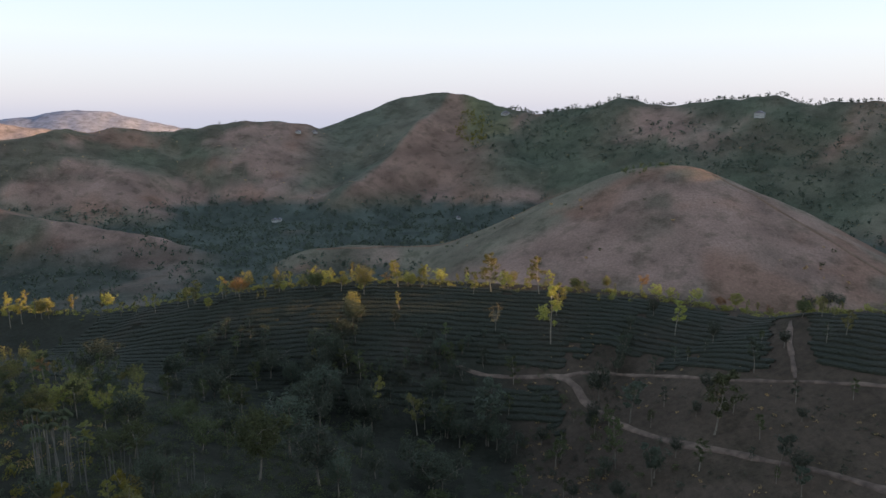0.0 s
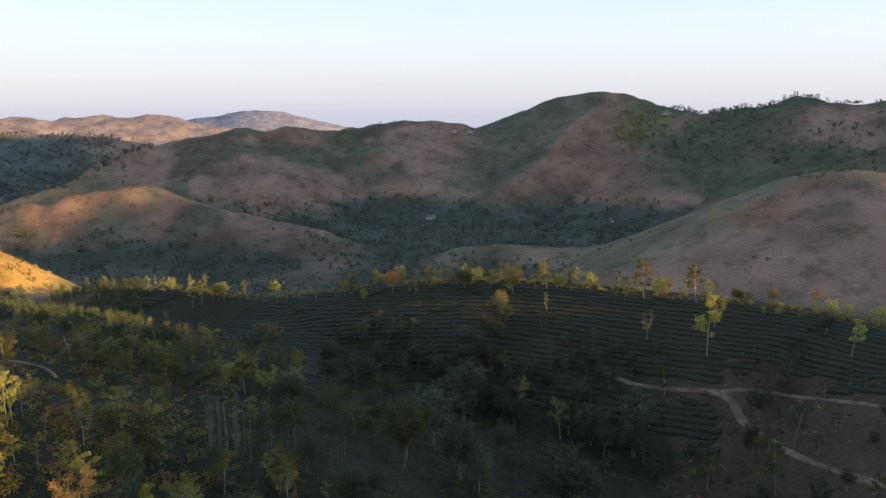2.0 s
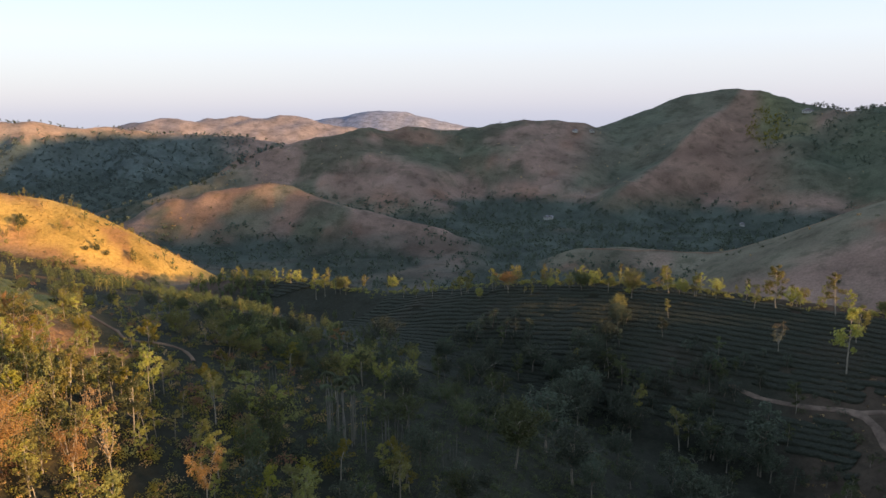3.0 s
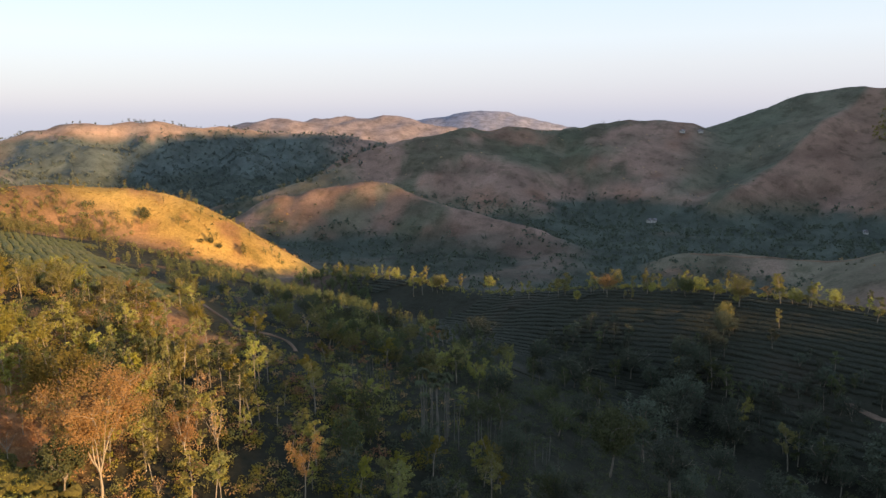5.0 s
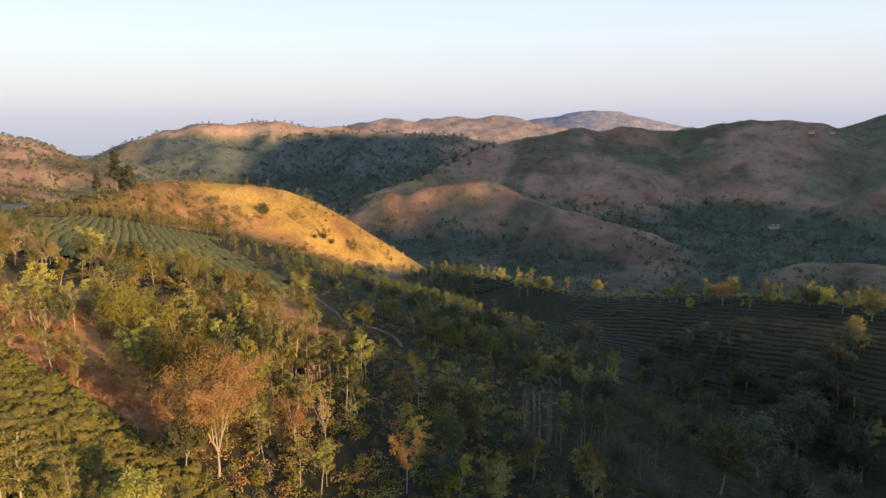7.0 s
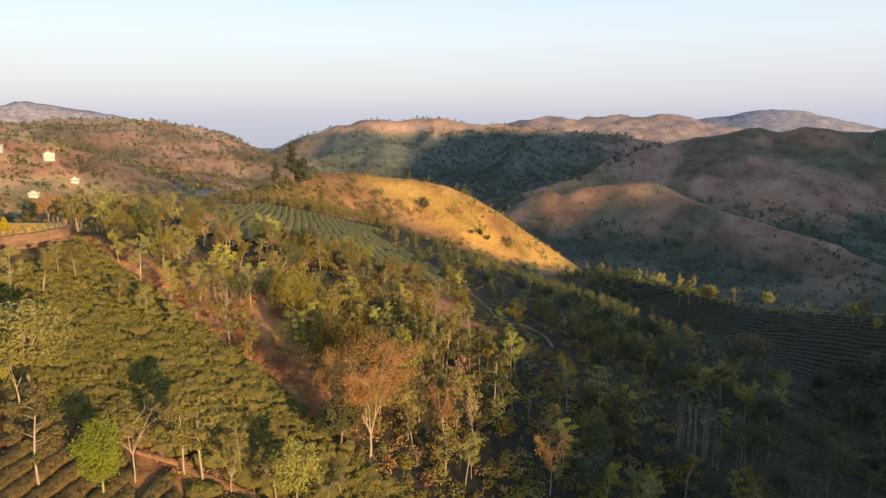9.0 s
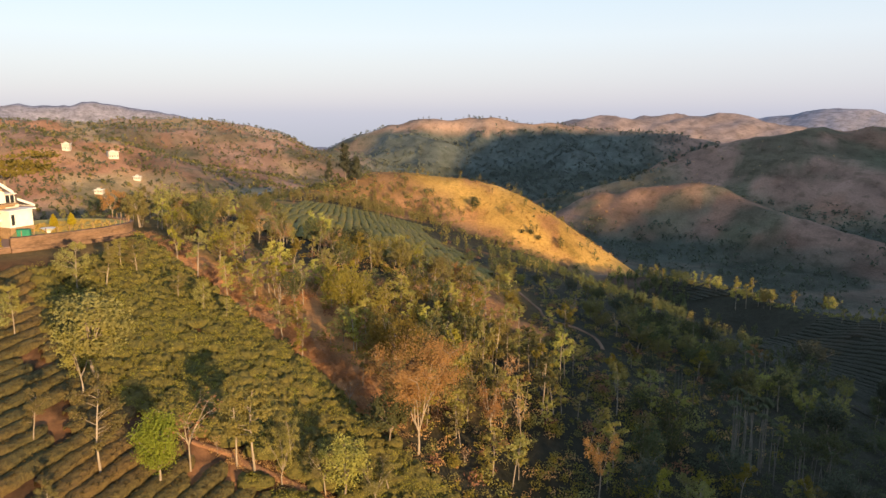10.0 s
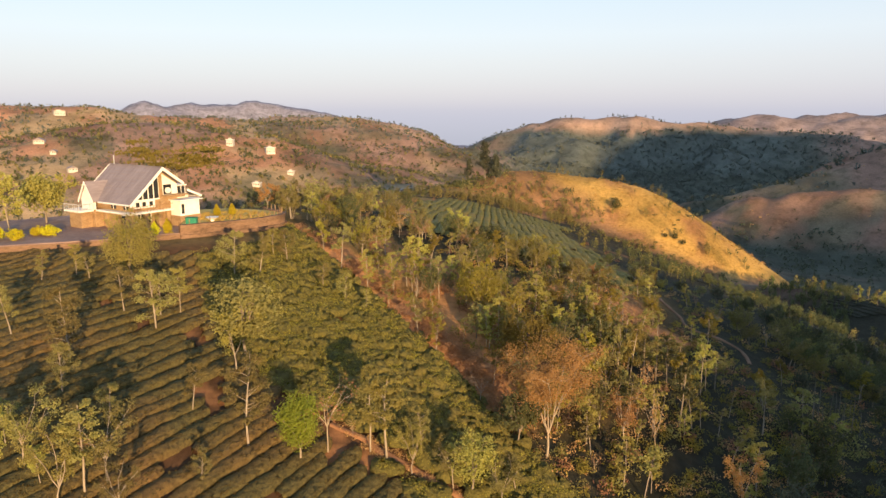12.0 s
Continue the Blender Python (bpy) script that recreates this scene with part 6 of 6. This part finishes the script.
    # white gable panel with the round dish; a black slab stands for a recess's shade
    part("gable_panel", prism_bm([(0.45, 4.9), (3.1, 4.9), (3.1, A - 0.6 - sr * 3.1), (0.5, A - 0.7 - sr * 0.5)], 0.12, "y", 0.12), WHITE, h, "white gable panel")
    box("recess_shade", 0.6, 2.0, 0.02, 0.1, 5.0, 6.5, BLACK, h, "black slab for the shade of a recess")
    bm = bmesh.new()
    bmesh.ops.create_cone(bm, cap_ends=True, segments=20, radius1=0.5, radius2=0.42, depth=0.25, matrix=Matrix.LocRotScale((1.3, -0.15, 5.6), Euler((radians(90), 0, 0)), None))
    part("dish", bm, WHITE, h, "round white dish")
    box("balcony_slab", 0.3, 4.2, -1.2, 0.25, 4.75, 4.95, STONE, h)
    box("side_window", 3.2, 4.6, 0.22, 0.3, 4.7, 6.0, GLASS, h, "dark corner window")
    for x in (3.12, 3.85, 4.58):
        box("window_frame", x, x + 0.1, 0.16, 0.26, 4.65, 6.05, WHITE, h)
    box("bay_roof", 3.1, 4.95, 0.0, 3.4, 6.1, 6.24, WHITE, h, "flat white bay roof")
    # ground-floor openings
    for x in (-4.6, -3.3, -2.0):
        w = box("window", x, x + 0.9, 1.34, 1.4, 0.8, 2.2, GLASS, h)
        for fx0, fx1 in ((-0.1, 0.0), (0.9, 1.0), (0.41, 0.5)):
            box("window_frame", x + fx0, x + fx1, 1.3, 1.42, 0.75, 2.25, WHITE, w, bevel=0)
    box("door", 0.1, 1.0, 1.33, 1.4, 0, 2.1, WOOD, h, "brown wooden door")
    w = box("window", -W + 0.36, -W + 0.4, 2.0, 3.2, 0.9, 2.1, GLASS, h)
    box("window_frame", -W + 0.32, -W + 0.42, 1.9, 3.3, 2.1, 2.2, WHITE, w)
    for y in (1.2, 4.4):
        w = box("window", -W + 0.44, -W + 0.5, y, y + 1.3, 3.0, 4.0, GLASS, h)
        box("window_frame", -W + 0.4, -W + 0.52, y + 0.6, y + 0.7, 2.95, 4.05, WHITE, w)
    # rail of the front gallery
    for k in range(13):
        x = -W - 0.5 + k * 0.55
        box("baluster", x - 0.025, x + 0.025, -0.85, -0.8, 2.78, 3.6, WOOD, h, bevel=0)
    box("handrail", -W - 0.6, 1.5, -0.87, -0.78, 3.58, 3.66, WOOD, h)
    # wing with a white gable on the west side
    y0, y1, z1 = 8.0, 11.4, 6.9
    part("wing_gable", prism_bm([(y0, 2.78), (y1, 2.78), (y1, 4.4), ((y0 + y1) / 2, z1), (y0, 4.4)], 0.3, "x", -W - 0.9), WHITE, h, "white rendered wing gable")
    box("wing_base", -W - 0.9, -W + 0.5, y0, y1, 0, 2.78, STONE, h, "stone wing base")
    for a, b in (((y0 - 0.3, 4.1), ((y0 + y1) / 2, z1 + 0.15)), ((y1 + 0.3, 4.1), ((y0 + y1) / 2, z1 + 0.15))):
        part("wing_roof", prism_bm([a, b, (b[0], b[1] - 0.18), (a[0], a[1] - 0.18)], 4.6, "x", -W - 1.2), TILE, h, "grey wing roof sheet")
        part("barge_board", prism_bm([(a[0], a[1] + 0.06), (b[0], b[1] + 0.06), (b[0], b[1] - 0.35), (a[0], a[1] - 0.35)], 0.1, "x", -W - 1.32), WHITE, h, "white barge board")
    # west balcony
    bx0 = -W - 3.3
    box("balcony_slab", bx0, -W - 0.8, 8.2, 12.4, 2.5, 2.8, WHITE, h, "white balcony slab")
    box("balcony_base", bx0 + 0.6, -W - 0.9, 8.8, 12.0, 0, 2.5, STONE, h, "stone base under the balcony")
    for k in range(8):
        y = 8.25 + k * 0.57
        box("baluster", bx0 + 0.02, bx0 + 0.07, y, y + 0.05, 2.8, 3.7, METAL, h, bevel=0)
    for k in range(5):
        x = bx0 + 0.05 + k * 0.57
        box("baluster", x, x + 0.05, 8.22, 8.27, 2.8, 3.7, METAL, h, bevel=0)
    box("handrail", bx0 - 0.01, bx0 + 0.08, 8.2, 12.4, 3.68, 3.76, METAL, h)
    box("handrail", bx0, -W - 0.9, 8.2, 8.28, 3.68, 3.76, METAL, h)
    # east annex under the long slope
    ax = box("annex", 1.8, 5.4, -2.2, 0.2, 1.6, 3.95, WHITE, h, "white rendered annex")
    box("plinth", 1.7, 5.5, -2.3, 0.2, 0, 1.6, STONE, ax, "stone plinth")
    w = box("window", 2.0, 2.5, -2.26, -2.2, 1.9, 3.5, GLASS, ax)
    for z in (1.85, 3.48):
        box("window_frame", 1.95, 2.55, -2.3, -2.22, z, z + 0.08, WHITE, w)
    box("annex_roof", 1.5, 5.8, -2.6, 0.3, 3.95, 4.12, WHITE, ax, "flat white annex roof", 0.03)
    box("aerial", -0.05, 0.05, D - 1.0, D - 0.9, A, A + 1.5, METAL, h, "thin roof aerial", 0)
    return tagged(h, "two-storey house, grey gabled roof, white trim, stone walls", "house")


build_house()


def flat_top_shape(rng):
    """An umbrella-shaped shade tree, 12 m: forked limbs and thin level plates of leaves."""
    base = limb((0, 0, 0), (0.05, 0, 1), 6.0, rng, 5, wobble=0.05)
    pieces, cs = [tube(base, np.linspace(0.3, 0.2, 5), 7)], []
    for i in range(9):
        a = i * 0.698 + rng.uniform(-0.25, 0.25)
        b = limb(base[-1], (math.cos(a), math.sin(a), rng.uniform(0.35, 1.0)), rng.uniform(4.0, 6.2), rng, 6, droop=0.07, wobble=0.08)
        pieces.append(tube(b, np.linspace(0.13, 0.03, 6), 4))
        for k in (3, 4, 5):
            q = b[k] + rng.normal(size=(3, 3)) * np.array([0.9, 0.9, 0.12])
            q = np.repeat(q, 30, axis=0)
            cs.append(q + rng.normal(size=q.shape) * np.array([0.6, 0.6, 0.09]))
    cs = np.vstack(cs)
    return joined(pieces), leaves(cs, 0.34, rng, out=np.tile(np.array([0.5, 0, 1.0]), (len(cs), 1)), loose=1.1)


plant([(-149, 5.2, 18.5)], [lambda: build_tree("umbrella_tree", flat_top_shape(RNG), BARK_GREY, LEAF_TEA)], "flat-topped umbrella tree with level olive foliage", "tree", "", 12.0, RNG)
plant(COURT_TREES, [oak(LEAF_YELLOW, 1.5, 1500), broad("round_tree", LEAF_YELLOW, n_leaf=1400, ball=120, spread=3.0)], "tall golden-leaved tree beside the house court", "tree", "trees by the court", 8.0, RNG)
plant(FRONT_TREES, [broad("round_tree", LEAF_YELLOW, n_leaf=2200, ball=330, spread=4.0, bole=0.25, size=0.22)], "wide golden-leaved tree in front of the house", "tree", "", 8.0, RNG)


def ball_bush(name, x, y, z, w, hgt, leaf, label, seed, pointed=0):
    rng = np.random.RandomState(seed)
    n = int(420 * w)
    d = rng.normal(size=(n, 3))
    d /= np.linalg.norm(d, axis=1)[:, None]
    d *= rng.uniform(0.6, 1.0, (n, 1)) * (1 + 0.35 * np.sin(d[:, :1] * 5 + seed) * np.cos(d[:, 1:2] * 4 + d[:, 2:] * 3))
    slim_ = 1 - pointed * 0.75 * (d[:, 2] * 0.5 + 0.5)
    c = np.stack([d[:, 0] * w / 2 * slim_, d[:, 1] * w / 2 * slim_, hgt * 0.5 + d[:, 2] * hgt * 0.48], 1)
    v, f = leaves(c, rng.uniform(0.14, 0.3, n), rng, out=d)
    ob = mesh_object(name, v, f, leaf, smooth_faces=False)
    ob.location = (x, y, z)
    return tagged(ob, label, "bush", "garden bushes")


LEAF_GARDEN = leaf_material("garden leaves", (0.40, 0.36, 0.02), (0.62, 0.52, 0.03))
GARDEN = [(-109.6, -3.2, 52.1, 2.0, 1.2, 0), (-109.6, -1.4, 52.1, 2.4, 1.4, 0), (-109.8, 0.6, 52.1, 1.7, 2.0, 1), (-110.4, 2.4, 52.1, 1.9, 2.2, 1), (-118.5, 10.2, 53.1, 1.6, 2.0, 1), (-118.8, 12.6, 53.1, 1.7, 2.0, 1)]
WEST_GARDEN = [(-113, -17.5, 52.1, 2.2, 1.6, 0), (-114, -20.0, 52.1, 2.4, 1.9, 0), (-114.5, -23.2, 52.1, 2.4, 1.7, 0), (-115, -13.6, 52.1, 2.6, 1.5, 0), (-116, -15.2, 52.1, 1.8, 1.3, 0)]
for k, row in enumerate(GARDEN + WEST_GARDEN):
    ball_bush("garden_bush", *row[:5], LEAF_GARDEN, "bright yellow-green garden bush beside the house", 60 + k, row[5])
lx_, ly_ = RNG.uniform(-126, -111, 900), RNG.uniform(5, 19, 900)
on_lawn = (np.hypot((lx_ + 118.5) / 5.8, (ly_ - 12.5) / 6.2) < 1)
stuff("lawn_grass", lx_[on_lawn], ly_[on_lawn], np.full(on_lawn.sum(), 53.1), RNG.uniform(0.12, 0.3, on_lawn.sum()), 8, LEAF_STRAW, "dry grass tufts over the terrace lawn", RNG, wide=1.1, lift=0.35, size=0.8)
crate = new("garden_crates")
box("crate", 0, 1.6, 0, 0.9, 0, 0.9, GREEN_NET, crate)
box("lid", -0.05, 1.65, -0.05, 0.95, 0.9, 1.0, GREEN_NET, crate)
crate.matrix_basis = pose(-111.8, 5.0, 53.1, 0, 0, 70)
tagged(crate, "green plastic garden storage box", "box")
boat = new("stone_basin")
bmb = bmesh.new()
bmesh.ops.create_cone(bmb, cap_ends=True, segments=20, radius1=0.45, radius2=1.0, depth=0.4, matrix=Matrix.Translation((0, 0, 0.5)))
part("bowl", bmb, WHITE, boat)
part("foot", box_bm(-0.25, 0.25, -0.25, 0.25, 0, 0.32, 0.03), WHITE, boat)
boat.matrix_basis = pose(-113.5, 9.0, 53.1)
tagged(boat, "white garden basin on a low foot", "basin")


# ---- houses on the hills ----
def small_house(name, x, y, w, d, hgt, turn, roof, walls, label, lift=0.0, roof_mat=None):
    root = new(name)
    z = float(ground_z([x], [y])[0])
    root.matrix_basis = pose(x, y, z - 0.6 + lift, 0, 0, turn)
    wl_ = box("wall", -w / 2, w / 2, -d / 2, d / 2, 0, hgt + 0.6, walls, root)
    if roof == "gable":
        part("roof", prism_bm([(-w / 2 - 0.5, hgt + 0.4), (w / 2 + 0.5, hgt + 0.4), (0, hgt + 0.5 + w * 0.26)], d + 1.0, "y", -d / 2 - 0.5), roof_mat or TILE, root)
    else:
        box("roof", -w / 2 - 0.4, w / 2 + 0.4, -d / 2 - 0.4, d / 2 + 0.4, hgt + 0.6, hgt + 0.85, roof_mat or WHITE, root)
        box("stair_head", -w / 4, w / 6, -d / 6, d / 4, hgt + 0.85, hgt + 1.9, walls, root)
    storeys = max(1, int(hgt / 2.9))
    n = max(3, int(w / 1.5))
    for f in range(storeys):
        for k in range(n):
            cx = -w / 2 + (k + 0.5) * w / n
            for sg in (-1, 1):
                yy = sg * (d / 2 + 0.02)
                p_ = box("window", cx - 0.3, cx + 0.3, min(yy, yy - 0.06 * sg), max(yy, yy - 0.06 * sg), 1.7 + f * 2.9, 2.5 + f * 2.9, GLASS, root, bevel=0)
                box("sill", cx - 0.4, cx + 0.4, min(yy, yy + 0.12 * sg), max(yy, yy + 0.12 * sg), 1.6 + f * 2.9, 1.7 + f * 2.9, WHITE, p_, bevel=0)
    return tagged(root, label, "house", "houses on the hills")


# white house walls toned down to cream as distance haze would
CREAM = rough_material("hazed cream wall", (0.40, 0.37, 0.33), (0.62, 0.58, 0.52), 0.9, bump=0.1)
HILL_HOUSES = [
    (-570, 62.1, 9, 8, 5.8, 64, 'flat'),
    (-553.5, 89.3, 12, 8, 5.6, 96, 'flat'),
    (-490.2, 69.3, 9, 7, 3, 62, 'flat'),
    (-482.4, 172.6, 10, 7, 3, 85, 'gable'),
    (-589.2, -69.3, 13, 7, 3, 77, 'gable'),
    (-913.7, -84.9, 20, 10, 6, 110, 'flat'),
    (-512.9, 96.9, 8, 6, 3, 59, 'flat'),
    (-508.5, 186.6, 6, 5, 3, 85, 'gable'),
    (-564.8, -58.5, 7, 6, 3, 76, 'gable'),
    (-517.8, -43.9, 10, 7, 3, 110, 'gable'),
    (-186.2, 915.9, 11, 8, 3.2, -9, 'gable'),
    (-167.2, 931.1, 10, 8, 3.2, 25, 'gable'),
    (-168.6, 699.3, 10, 7, 3.2, -6, 'gable'),
    (85.1, 968.7, 22, 9, 3.4, 10, 'gable'),
    (341.3, 771.8, 18, 9, 6, -44, 'gable'),
    (16.1, 719, 7, 5, 3, 14, 'gable'),
    (-164.5, 700.1, 9, 6, 3, -7, 'gable'),
]
for x, y, w, d, hgt, turn, roof in HILL_HOUSES:
    small_house("hill_house", x, y, w * 0.56, d * 0.56, hgt * 0.8, turn, roof, CREAM, "white hillside house with a grey roof" if roof == "gable" else "white flat-roofed hillside house")
